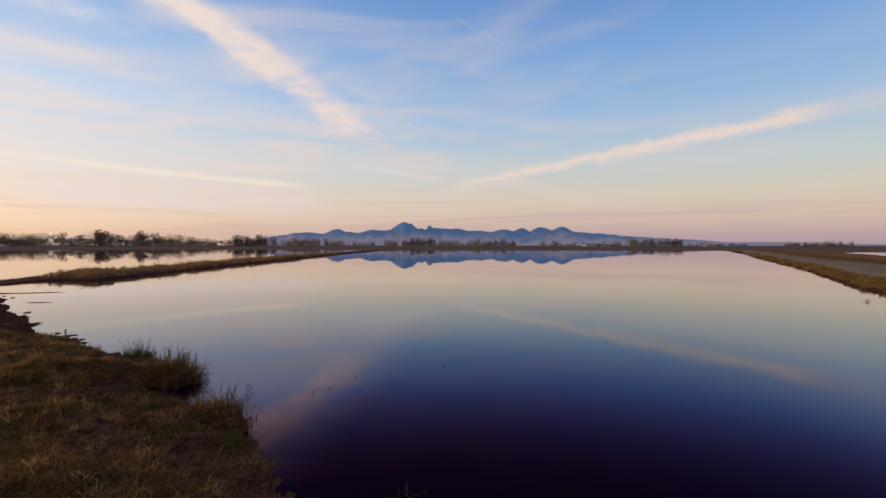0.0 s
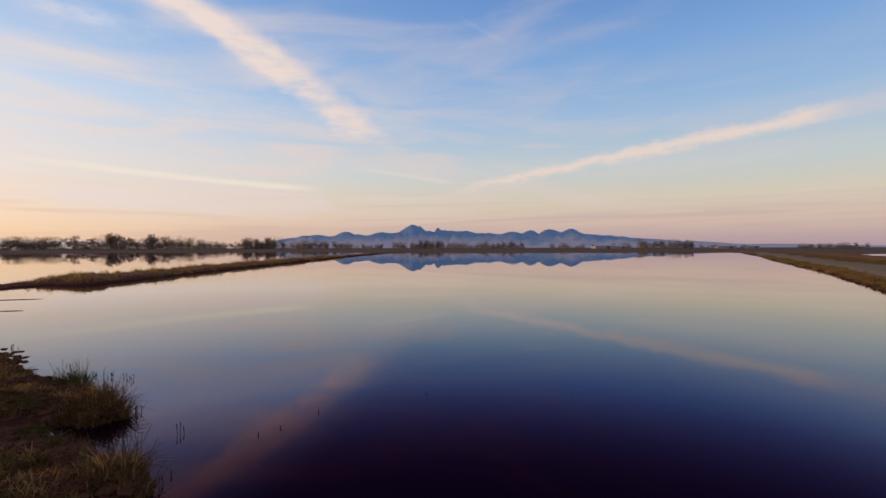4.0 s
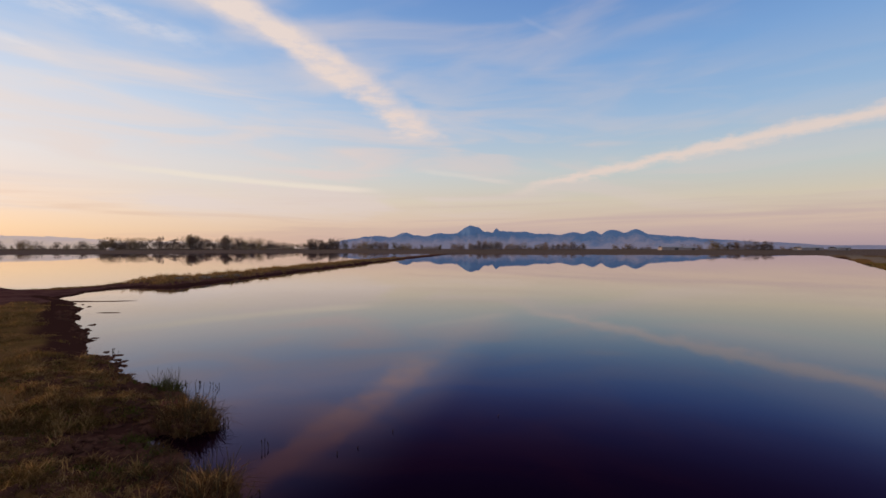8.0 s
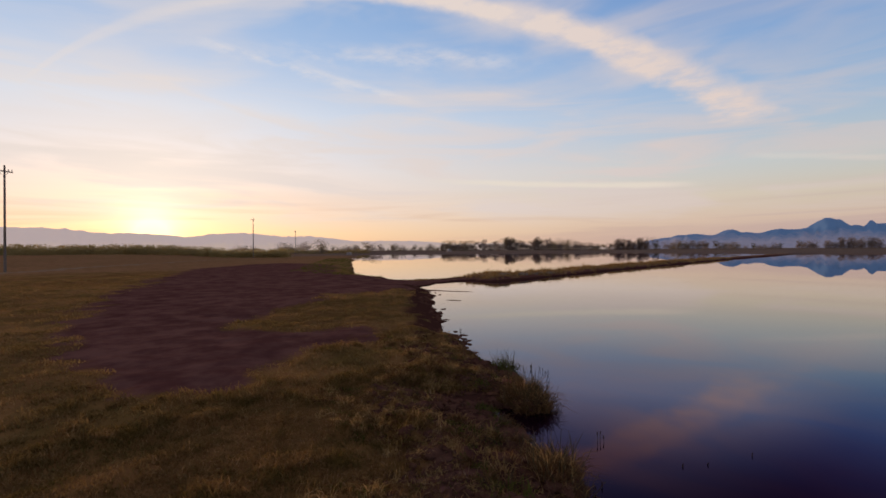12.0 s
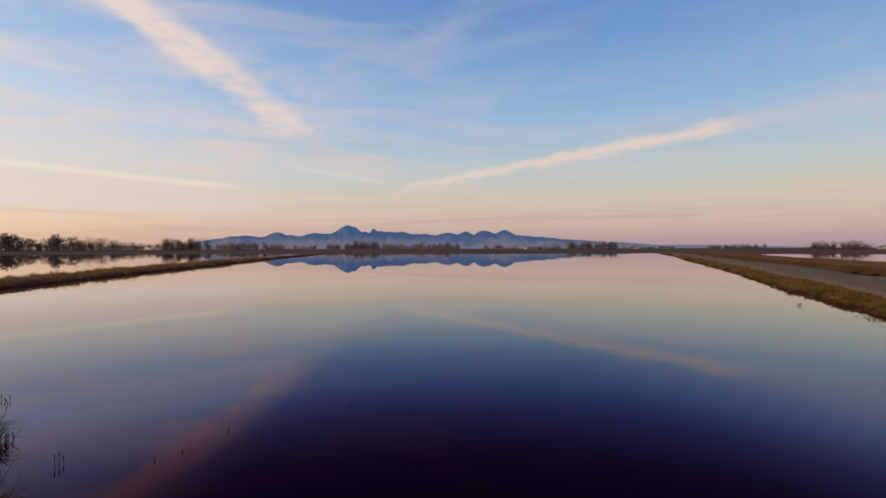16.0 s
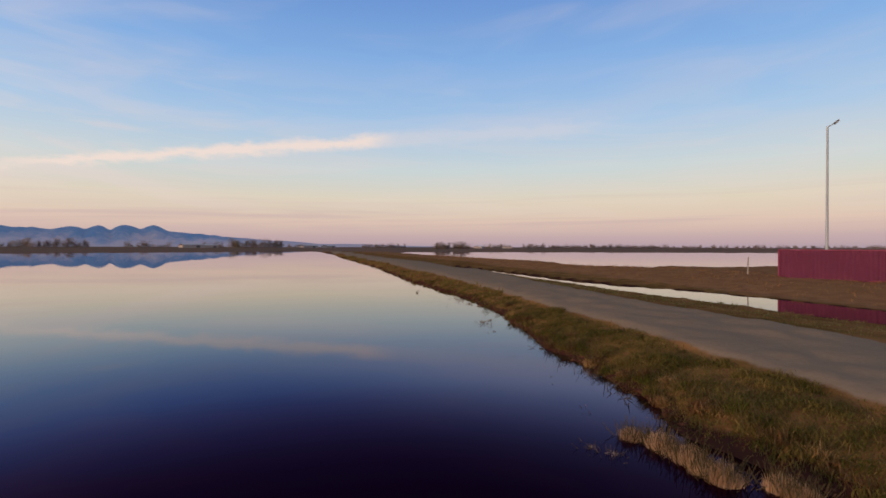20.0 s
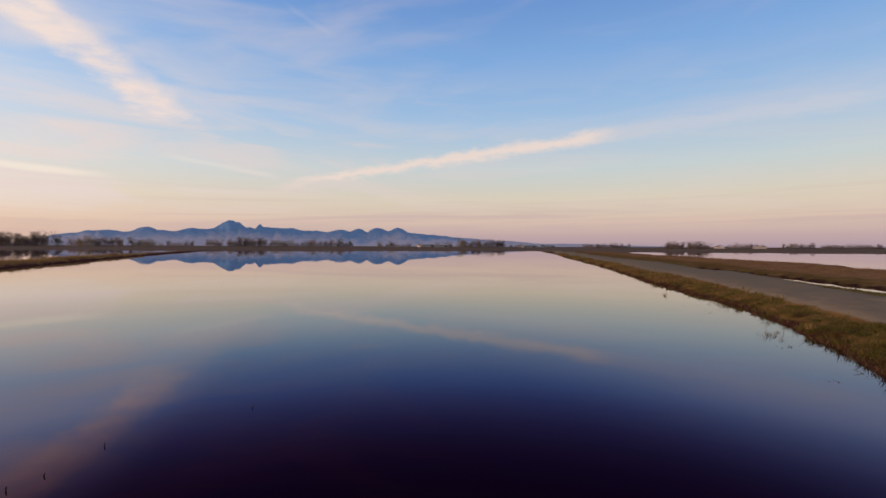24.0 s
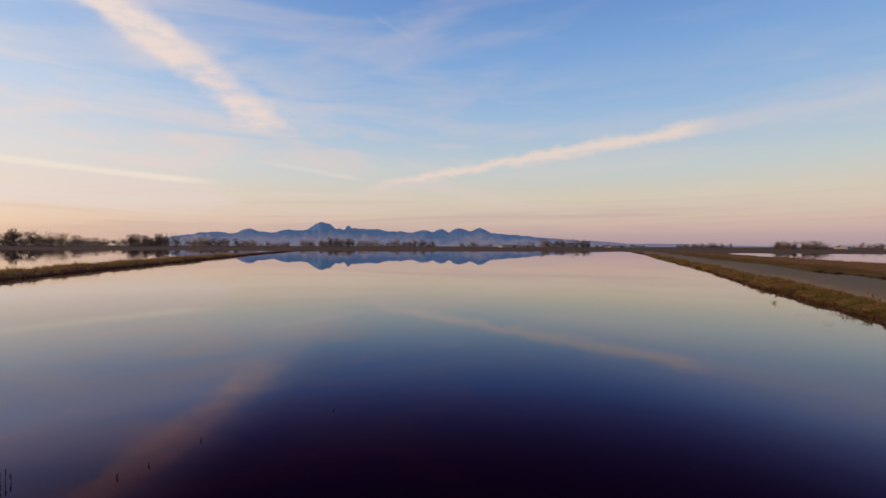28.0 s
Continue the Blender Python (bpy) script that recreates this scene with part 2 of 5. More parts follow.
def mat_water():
    """A calm mirror, stronger at a glance, over a near-black body; painted tints dim the reflected light, most in mid
    pond.
    """
    m, b = material("still_water", 0.9, 0.0, 1.333, 0.0)
    t = m.node_tree
    p = position()
    murk = fbm(p, 0.08, 4)
    plug(b.inputs["Base Color"], mixc(murk, (0.0040, 0.0006, 0.0032), (0.0080, 0.0012, 0.0060)))
    scale = S.tree.nodes.new("ShaderNodeMapping")
    scale.inputs["Scale"].default_value = (0.35, 1.6, 1.0)
    plug(scale.inputs["Vector"], p)
    calm = step(fbm(p, 0.03, 3), 0.45, 0.65)
    ripple = fbm(S(scale.outputs[0]), 1.3, 3) * (0.35 + calm)
    n = t.nodes.new("ShaderNodeBump")
    n.inputs["Strength"].default_value, n.inputs["Distance"].default_value = 0.014, 0.05
    plug(n.inputs["Height"], ripple)
    fres = t.nodes.new("ShaderNodeFresnel")
    fres.inputs["IOR"].default_value = 1.333
    t.links.new(n.outputs[0], fres.inputs["Normal"])
    gloss = t.nodes.new("ShaderNodeBsdfAnisotropic")
    gloss.inputs["Roughness"].default_value = 0.0
    t.links.new(n.outputs[0], gloss.inputs["Normal"])
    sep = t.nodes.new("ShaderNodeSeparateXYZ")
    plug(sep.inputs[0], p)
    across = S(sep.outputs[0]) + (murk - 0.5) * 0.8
    # where the mirror is painted dimmer; bounds fitted to the camera's view
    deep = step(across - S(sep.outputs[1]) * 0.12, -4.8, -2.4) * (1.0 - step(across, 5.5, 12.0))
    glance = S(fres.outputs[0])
    # reflected brightness put into the gloss tint: a dim ramp, then a brighter one
    dim_mirror = ramp(glance, [(0.07, (0.008, 0.002, 0.006)), (0.095, (0.015, 0.005, 0.014)), (0.112, (0.023, 0.010, 0.025)), (0.135, (0.034, 0.021, 0.050)),
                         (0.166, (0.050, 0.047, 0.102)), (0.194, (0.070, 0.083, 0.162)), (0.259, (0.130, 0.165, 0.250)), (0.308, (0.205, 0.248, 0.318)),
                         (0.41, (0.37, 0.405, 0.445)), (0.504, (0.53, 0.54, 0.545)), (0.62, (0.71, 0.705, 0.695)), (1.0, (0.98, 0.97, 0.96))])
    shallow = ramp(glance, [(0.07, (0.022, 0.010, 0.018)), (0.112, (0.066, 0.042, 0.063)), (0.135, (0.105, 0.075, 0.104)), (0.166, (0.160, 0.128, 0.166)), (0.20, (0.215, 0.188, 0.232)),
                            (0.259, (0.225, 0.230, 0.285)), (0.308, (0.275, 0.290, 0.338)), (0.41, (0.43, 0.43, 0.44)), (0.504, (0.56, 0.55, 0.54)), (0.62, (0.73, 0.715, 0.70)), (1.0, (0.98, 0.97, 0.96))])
    plug(gloss.inputs["Color"], mixc(deep, shallow, dim_mirror))
    both = t.nodes.new("ShaderNodeAddShader")
    t.links.new(b.outputs[0], both.inputs[0])
    t.links.new(gloss.outputs[0], both.inputs[1])
    t.links.new(both.outputs[0], t.nodes["Material Output"].inputs[0])
    return m


def leafy(m, b, col, share):
    """Lets part of the light through, as leaves and blades do."""
    t = m.node_tree
    tr = t.nodes.new("ShaderNodeBsdfTranslucent")
    plug(tr.inputs["Color"], col)
    mix = t.nodes.new("ShaderNodeMixShader")
    mix.inputs[0].default_value = share
    t.links.new(b.outputs[0], mix.inputs[1])
    t.links.new(tr.outputs[0], mix.inputs[2])
    t.links.new(mix.outputs[0], t.nodes["Material Output"].inputs[0])


def mat_blades(name, a, c, tips, rough=0.7):
    """Grass of two colours with dead tips here and there."""
    m, b = material(name, rough, gloss=0.0)
    r = island()
    p = position()
    patch = step(fbm(p, 0.55, 5, 0.6) * 0.5 + fbm(p, 2.0, 4, 0.55) * 0.5, 0.42, 0.58)
    col = mixc(op("MINIMUM", r * 0.35 + patch * 0.7, 1.0), a, c)
    col = mixc(step(op("FRACT", r * 7.3), 0.72, 0.98) * (0.35 + patch * 0.65), col, tips)
    plug(b.inputs["Base Color"], col)
    leafy(m, b, col, 0.4)
    return m


def mat_plain(name, a, c, scale, rough=0.8, metal=0.0, relief=0.0, spread=0.25, gloss=0.12):
    """Two tones in noise, with a little relief."""
    m, b = material(name, rough, metal, gloss=gloss)
    p = coords()
    n1, n2 = fbm(p, scale, 5, 0.6), fbm(p, scale * 9, 4, 0.65)
    col = mixc(step(n1 * 0.7 + n2 * 0.3, 0.5 - spread, 0.5 + spread), a, c)
    plug(b.inputs["Base Color"], col)
    plug(b.inputs["Roughness"], rough + (n2 - 0.5) * 0.2)
    if relief:
        bump(b, n2, 0.5, relief)
    return m


def mat_leaf(name, a, c):
    m, b = material(name, 0.75)
    r, o = island(), object_random()
    col = mixc(r, a, c)
    col = mixc(o * 0.6, col, (a[0] * 0.6, a[1] * 0.6, a[2] * 0.7))
    plug(b.inputs["Base Color"], col)
    leafy(m, b, col, 0.5)
    return m


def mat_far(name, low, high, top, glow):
    """Far hills with the haze of the air painted in: a separate tone at the foot, and emission."""
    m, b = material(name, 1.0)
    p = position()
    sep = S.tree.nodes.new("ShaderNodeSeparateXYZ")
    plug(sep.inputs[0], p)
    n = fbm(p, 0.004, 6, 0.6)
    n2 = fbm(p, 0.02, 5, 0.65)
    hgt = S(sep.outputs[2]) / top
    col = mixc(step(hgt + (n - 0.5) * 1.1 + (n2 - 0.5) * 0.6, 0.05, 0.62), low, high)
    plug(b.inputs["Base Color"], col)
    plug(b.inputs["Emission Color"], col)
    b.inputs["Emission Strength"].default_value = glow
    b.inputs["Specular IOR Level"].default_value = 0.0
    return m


MAT = {
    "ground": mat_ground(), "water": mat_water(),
    "levee_turf": mat_blades("levee_turf", (0.090, 0.083, 0.018), (0.225, 0.165, 0.050), (0.30, 0.205, 0.075)),
    "far_turf": mat_blades("far_turf", (0.170, 0.108, 0.035), (0.30, 0.172, 0.068), (0.34, 0.21, 0.090)),
    "verge": mat_blades("verge_grass", (0.20, 0.160, 0.046), (0.335, 0.250, 0.088), (0.38, 0.28, 0.11)),
    "dead_stem": mat_blades("dead_stem", (0.16, 0.09, 0.04), (0.28, 0.165, 0.075), (0.42, 0.26, 0.13)),
    "turf": mat_blades("turf", (0.098, 0.068, 0.017), (0.275, 0.148, 0.055), (0.36, 0.205, 0.092)),
    "tall_dry": mat_blades("tall_dry_grass", (0.19, 0.092, 0.042), (0.36, 0.190, 0.085), (0.40, 0.23, 0.105)),
    "dike": mat_blades("dike_grass", (0.25, 0.145, 0.055), (0.42, 0.255, 0.10), (0.50, 0.31, 0.14)),
    "sedge": mat_blades("sedge", (0.095, 0.048, 0.020), (0.210, 0.108, 0.046), (0.40, 0.235, 0.115)),
    "straw": mat_blades("straw", (0.52, 0.32, 0.18), (0.70, 0.46, 0.28), (0.80, 0.56, 0.36)),
    "weed": mat_blades("weed_leaf", (0.065, 0.075, 0.012), (0.115, 0.110, 0.024), (0.16, 0.11, 0.04)),
    "stalk": mat_plain("dead_stalk", (0.06, 0.045, 0.02), (0.12, 0.085, 0.04), 4.0, 0.9),
    "head": mat_plain("seed_head", (0.035, 0.020, 0.010), (0.07, 0.04, 0.02), 9.0, 0.95),
    "bark": mat_plain("bark", (0.08, 0.062, 0.050), (0.15, 0.120, 0.095), 3.0, 0.95),
    # these two leaf tones are paled to imitate haze over the distance
    "leaf_hazed": mat_leaf("leaf_hazed", (0.26, 0.195, 0.155), (0.40, 0.300, 0.230)),
    "leaf_olive_hazed": mat_leaf("leaf_olive_hazed", (0.26, 0.195, 0.115), (0.40, 0.295, 0.170)),
    "leaf_autumn": mat_leaf("leaf_autumn", (0.14, 0.105, 0.045), (0.22, 0.160, 0.070)),
    # olive leaf, brightened in its colour to imitate glare on the hedge
    "hedge_leaf": mat_leaf("hedge_leaf", (0.34, 0.255, 0.105), (0.47, 0.36, 0.150)),
    # the last number is emission, imitating air haze; the slopes give no light
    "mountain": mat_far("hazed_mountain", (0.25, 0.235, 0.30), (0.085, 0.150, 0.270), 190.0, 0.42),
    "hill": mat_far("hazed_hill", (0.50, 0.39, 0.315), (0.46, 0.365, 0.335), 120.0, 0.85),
    "red": mat_plain("red_paint", (0.225, 0.052, 0.112), (0.275, 0.066, 0.135), 0.6, 0.6, 0.0, 0.0, 0.3),
    "red_dark": mat_plain("red_paint_worn", (0.20, 0.040, 0.080), (0.25, 0.052, 0.100), 1.5, 0.65),
    "steel": mat_plain("galvanised_steel", (0.33, 0.37, 0.40), (0.42, 0.46, 0.49), 1.5, 0.6, 0.2),
    "dark_steel": mat_plain("dark_steel", (0.10, 0.10, 0.11), (0.16, 0.16, 0.17), 3.0, 0.6, 0.3),
    "pole": mat_plain("weathered_pole", (0.15, 0.12, 0.10), (0.22, 0.175, 0.145), 2.0, 0.9),
    "white_wood": mat_plain("white_paint", (0.26, 0.23, 0.20), (0.38, 0.34, 0.30), 4.0, 0.8),
    "roof": mat_plain("pale_roof", (0.40, 0.38, 0.40), (0.50, 0.48, 0.50), 0.3, 0.5),
    "wall": mat_plain("pale_wall", (0.33, 0.28, 0.26), (0.42, 0.36, 0.33), 0.4, 0.8),
    "shade": mat_plain("opening_shade", (0.09, 0.08, 0.08), (0.13, 0.12, 0.12), 1.0, 0.5),
    "lamp_glass": mat_plain("lamp_glass", (0.55, 0.56, 0.58), (0.65, 0.66, 0.68), 6.0, 0.2),
    "stone": mat_plain("rubble_stone", (0.16, 0.125, 0.10), (0.27, 0.215, 0.175), 1.5, 0.9, 0.0, 0.03, 0.25, 0.0),
    "scrap": mat_plain("faded_plastic", (0.17, 0.035, 0.030), (0.25, 0.06, 0.05), 5.0, 0.5),
    "clod": mat_plain("wet_clod", (0.060, 0.025, 0.018), (0.150, 0.070, 0.046), 4.0, 0.9, 0.0, 0.03, 0.25, 0.0),
}


# ---- mesh helpers ----
rng = np.random.default_rng(7)


def mesh_from(name, verts, faces, mat, smooth=False):
    me = bpy.data.meshes.new(name)
    me.from_pydata(np.asarray(verts, float).tolist(), [], faces if isinstance(faces, list) else faces.tolist())
    me.materials.append(mat)
    if smooth:
        me.polygons.foreach_set("use_smooth", [True] * len(me.polygons))
    me.update()
    return me


def part(name, bm, mat, parent, label=""):
    """Links a bmesh, or a ready mesh, as one object under a thing or a part."""
    if isinstance(bm, bmesh.types.BMesh):
        me = bpy.data.meshes.new(name)
        bm.to_mesh(me)
        bm.free()
        me.materials.append(mat)
    else:
        me = bm
    ob = new(name, me)
    ob.parent = parent
    return tagged(ob, label)


def thing(name, m, label, category, group="", kind=""):
    ob = new(name)
    ob.matrix_world = m
    return tagged(ob, label, category, group, kind)


def box(bm, cx, cy, cz, sx, sy, sz, bevel=0.0):
    g = bmesh.ops.create_cube(bm, size=1.0, matrix=Matrix.Translation((cx, cy, cz)) @ Matrix.Diagonal((sx, sy, sz, 1)))
    if bevel:
        edges = list({e for v in g["verts"] for e in v.link_edges})
        bmesh.ops.bevel(bm, geom=edges, offset=bevel, segments=2, affect="EDGES", profile=0.5)
    return bm


def tube(bm, a, b, r0, r1, n=8):
    a, b = Vector(a), Vector(b)
    d = b - a
    m = Matrix.Translation((a + b) / 2) @ d.to_track_quat("Z", "Y").to_matrix().to_4x4()
    bmesh.ops.create_cone(bm, cap_ends=True, segments=n, radius1=r0, radius2=r1, depth=d.length, matrix=m)
    return bm


def blades(base, height, width, lean, bend=0.5):
    """Verts and faces of grass blades, two segments each, standing on the points of base."""
    n = len(base)
    a = rng.uniform(0, 2 * math.pi, n)
    side = np.stack([np.cos(a), np.sin(a), np.zeros(n)], 1)
    b = rng.uniform(0, 2 * math.pi, n)
    out = np.stack([np.cos(b), np.sin(b), np.zeros(n)], 1) * (lean * rng.uniform(0.2, 1.0, n) * height)[:, None]
    up = np.array([0, 0, 1.0])
    w = width[:, None] / 2
    mid = base + up * height[:, None] * 0.55 + out * (1 - bend)
    top = base + up * height[:, None] + out * 1.6 - up * (np.linalg.norm(out, axis=1) * 0.5)[:, None]
    v = np.stack([base - side * w, base + side * w, mid + side * w * 0.8, mid - side * w * 0.8, top], 1).reshape(-1, 3)
    i = np.arange(n)[:, None] * 5
    quads = (i + np.array([0, 1, 2, 3])).tolist()
    tris = (i + np.array([3, 2, 4])).tolist()
    return v, quads + tris


def smooth01(v, lo, hi):
    t = np.clip((v - lo) / (hi - lo), 0, 1)
    return t * t * (3 - 2 * t)


def lattice(seed, size=64):
    return np.random.default_rng(seed).uniform(-1, 1, (size, size))


GRIDS = [lattice(s) for s in range(8)]


def wob(x, y, scale, seed=0):
    """Smooth value noise from -1 to 1 on arrays."""
    g = GRIDS[seed % 8]
    u, v = np.asarray(x, float) / scale, np.asarray(y, float) / scale
    i, j = np.floor(u).astype(int), np.floor(v).astype(int)
    fu, fv = u - i, v - j
    fu, fv = fu * fu * (3 - 2 * fu), fv * fv * (3 - 2 * fv)
    s = g.shape[0]
    a, b, c, d = g[i % s, j % s], g[(i + 1) % s, j % s], g[i % s, (j + 1) % s], g[(i + 1) % s, (j + 1) % s]
    return (a * (1 - fu) + b * fu) * (1 - fv) + (c * (1 - fu) + d * fu) * fv


def inside_by(x, y, poly):
    """Distance to the outline of a polygon; negative inside."""
    x, y = np.asarray(x, float), np.asarray(y, float)
    d2, ins = np.full(x.shape, 1e18), np.zeros(x.shape, bool)
    for (ax, ay), (bx, by) in zip(poly, poly[1:] + poly[:1]):
        ex, ey = bx - ax, by - ay
        t = np.clip(((x - ax) * ex + (y - ay) * ey) / (ex * ex + ey * ey), 0, 1)
        d2 = np.minimum(d2, (x - ax - t * ex) ** 2 + (y - ay - t * ey) ** 2)
        if ay != by:
            ins ^= ((ay > y) != (by > y)) & (x < ex * (y - ay) / (by - ay) + ax)
    return np.where(ins, -1, 1) * np.sqrt(d2)


# ---- the plan: ponds, levees, roads ----
LS, LW = Vector((0.877, -0.480)), Vector((0.480, 0.877))       # across and along the east levee


def lev(s, w):
    return (LS.x * s + LW.x * w, LS.y * s + LW.y * w)


POND = [(-1.9, 6.0), (-1.0, 4.9), (0.2, 3.9), (1.5, 2.8), (5, 2.0), (8.0, 2.0), (9.2, 2.9), (10.2, 4.5), (11.7, 6.3), (13.4, 8.7), (15.2, 11), (19.3, 15.5),
        (23.6, 21.8), (34.7, 42.1), (46, 60.5), (85.7, 132.7), (128.8, 211.5), (182, 310), (60, 312), (-37, 308), (-36, 150), (-33.5, 95),
        (-32.6, 70), (-31.4, 55), (-31.1, 48), (-31.0, 43.0), (-33.2, 42.4), (-34.9, 43.4), (-35.3, 41.5), (-34.4, 37), (-31.9, 32.2), (-28, 30), (-24, 26), (-18.3, 20.6), (-14.8, 17.7), (-12.4, 15.6), (-9.7, 13.9),
        (-7.5, 12.7), (-7.0, 12.2), (-6.6, 11.8), (-6.0, 11.5), (-5.75, 11.0), (-5.95, 10.78), (-6.3, 10.78), (-6.6, 10.62), (-6.5, 10.25), (-5.95, 10.0), (-5.55, 9.6), (-5.05, 9.25), (-4.6, 9.0), (-4.0, 9.0), (-3.6, 8.6), (-3.3, 7.9), (-2.9, 7.3), (-2.4, 6.7)]
WEST_POND = [(-60, 45.8), (-54, 42.0), (-47.5, 39.5), (-42, 38.6), (-40, 39.6), (-39.2, 42), (-38.6, 48), (-38.8, 61), (-39.4, 79), (-41, 128), (-43, 230), (-46, 330),
             (-137, 376), (-229, 340), (-300, 244), (-300, 222), (-236, 174), (-128, 94.5), (-80.5, 60.3)]
EAST_POND = [(100, 8), (92, 20), (78, 24), (72, 34), (80, 58), (112, 118), (144, 172), (190, 236), (215, 243), (270, 212), (330, 150), (400, 72),
             (420, 0), (200, -10), (105, 0)]
DITCH = [lev(24.0, -6), lev(23.7, 22), lev(23.3, 36), lev(23.3, 54), lev(23.6, 72), lev(24.6, 78), lev(25.4, 66), lev(25.7, 55), lev(25.6, 45), lev(26.4, 37), lev(27.8, 32),
         lev(28.7, 25), lev(28.9, -6)]
FAR_POOL = [(-150, 720), (-60, 700), (-50, 820), (-140, 900)]
MUD = [(-84, 30.5), (-100, 46.5), (-112, 62), (-84, 58), (-62, 44), (-47.7, 37), (-38, 37.5), (-36, 44), (-31.5, 32.5), (-29, 29.8), (-26.5, 23.4), (-27.5, 20), (-23.6, 15.3), (-21.9, 12.1), (-19.2, 10.6),
       (-16.2, 11.5), (-15.8, 14.4), (-13.1, 12.6), (-13, 10.3), (-12, 8.3), (-11.2, 7), (-11.3, 5.8), (-11.3, 5), (-13.1, 4.8), (-17.7, 4.4), (-23.9, 5), (-33, 7.5), (-44, 12.5)]


def mud_mask(x, y):
    """1 on the bare mud, 0 on the turf, with a ragged border."""
    d = inside_by(x, y, MUD)
    return 0.5 - d / np.clip(1.2 + np.hypot(x, y) * 0.05, 1.5, 3.5) + 0.32 * wob(x, y, 3.2, 5) + 0.28 * wob(x, y, 1.1, 3)


def trampled(x, y):
    """The brown, trodden point of the bank beside the water."""
    return smooth01(-y, -10.8, -9.2) * smooth01(y, 2.5, 4.5) * (x < 0.5) * (1 - smooth01(shore(x, y) + 0.5 * wob(x, y, 1.1, 7), 1.4, 2.4))


def shore(x, y):
    """Distance to the nearest water's edge; negative in the water."""
    d = inside_by(x, y, POND)
    for p in (WEST_POND, EAST_POND, DITCH, FAR_POOL):
        d = np.minimum(d, inside_by(x, y, p))
    calm = 1 - 0.72 * (1 - smooth01(np.hypot(x + 5, y - 10), 3.5, 7.0))
    return d + calm * (0.30 * wob(x, y, 2.1, 1) + 0.16 * wob(x, y, 0.8, 2)) + 0.05 * wob(x, y, 0.35, 6)


def road_mask(x, y):
    s, w = LS.x * x + LS.y * y, LW.x * x + LW.y * y
    lo = np.interp(w, [8, 12, 20, 30, 54, 80, 160], [9.7, 10.2, 11.0, 12.0, 12.7, 13.5, 14.0])
    hi = np.interp(w, [10, 20, 29, 41, 52, 80, 160], [15.9, 15.5, 16.6, 17.9, 19.3, 19.9, 20.3])
    east = smooth01(s, lo - 0.5, lo + 0.5) * (1 - smooth01(s, hi - 0.5, hi + 0.5)) * (w < 420)
    n = 0.61 * x + 0.79 * y
    west = smooth01(n, -53.0, -51.5) * (1 - smooth01(n, -47.5, -46.0)) * (x < -20)
    return east, west


def height(x, y):
    x, y = np.asarray(x, float), np.asarray(y, float)
    d = shore(x, y)
    east, west = road_mask(x, y)
    s, w = LS.x * x + LS.y * y, LW.x * x + LW.y * y
    n = 0.61 * x + 0.79 * y
    flat = smooth01(inside_by(x, y, MUD), -3, 1)
    top = 0.55 + (0.03 + 0.09 * flat) * wob(x, y, 9.0, 3)
    top = top + 0.2 * east + 0.1 * west
    verge = smooth01(s, np.interp(w, [10, 20, 29, 41, 52, 80], [15.9, 15.5, 16.6, 17.9, 19.3, 19.9]), 22.6) * (s < 24) * (w < 75) * (w > -20)
    top = top * (1 - 0.78 * verge)
    top = top + 0.25 * smooth01(s, 30, 38.0) * (1 - smooth01(s, 40, 46)) * (w > -30) * (w < 300)
    neck = (1 - smooth01(np.hypot(x + 37, (y - 38) * 0.9), 4.0, 9.0))
    top = top * (1 - 0.55 * neck)
    top = top + 1.9 * smooth01(-n, 54, 90) * (x < -20)
    reach = 1.1 + 4.5 * smooth01(s, 26, 28.5) * (s < 50) * (w < 75)
    knob = 0.11 * (1 - smooth01(d, 2.2, 3.6)) * (x < 0) * (x > -16) * (y > 2) * (y < 18) * np.maximum(wob(x, y, 0.42, 2), -0.35)
    top = top + knob * smooth01(d, 0.0, 0.5)
    land = top * (1 - np.exp(-np.maximum(d, 0) / reach)) + (0.01 + 0.045 * flat) * wob(x, y, 0.8, 4) * np.clip(d, 0, 1) + (0.006 + 0.014 * flat) * wob(x, y, 0.3, 5) * np.clip(d, 0, 1)
    bed = -0.9 * (1 - np.exp(np.minimum(d, 0) / 1.6))
    return np.where(d > 0, land, bed)


def axis(lo, hi, stepsize, grow, end):
    core = np.arange(lo, hi + stepsize / 2, stepsize)
    tail, at, st = [], 0.0, stepsize
    while at < end:
        st *= grow
        at += st
        tail.append(at)
    tail = np.array(tail)
    return np.concatenate([lo - tail[::-1], core, core[-1] + tail])


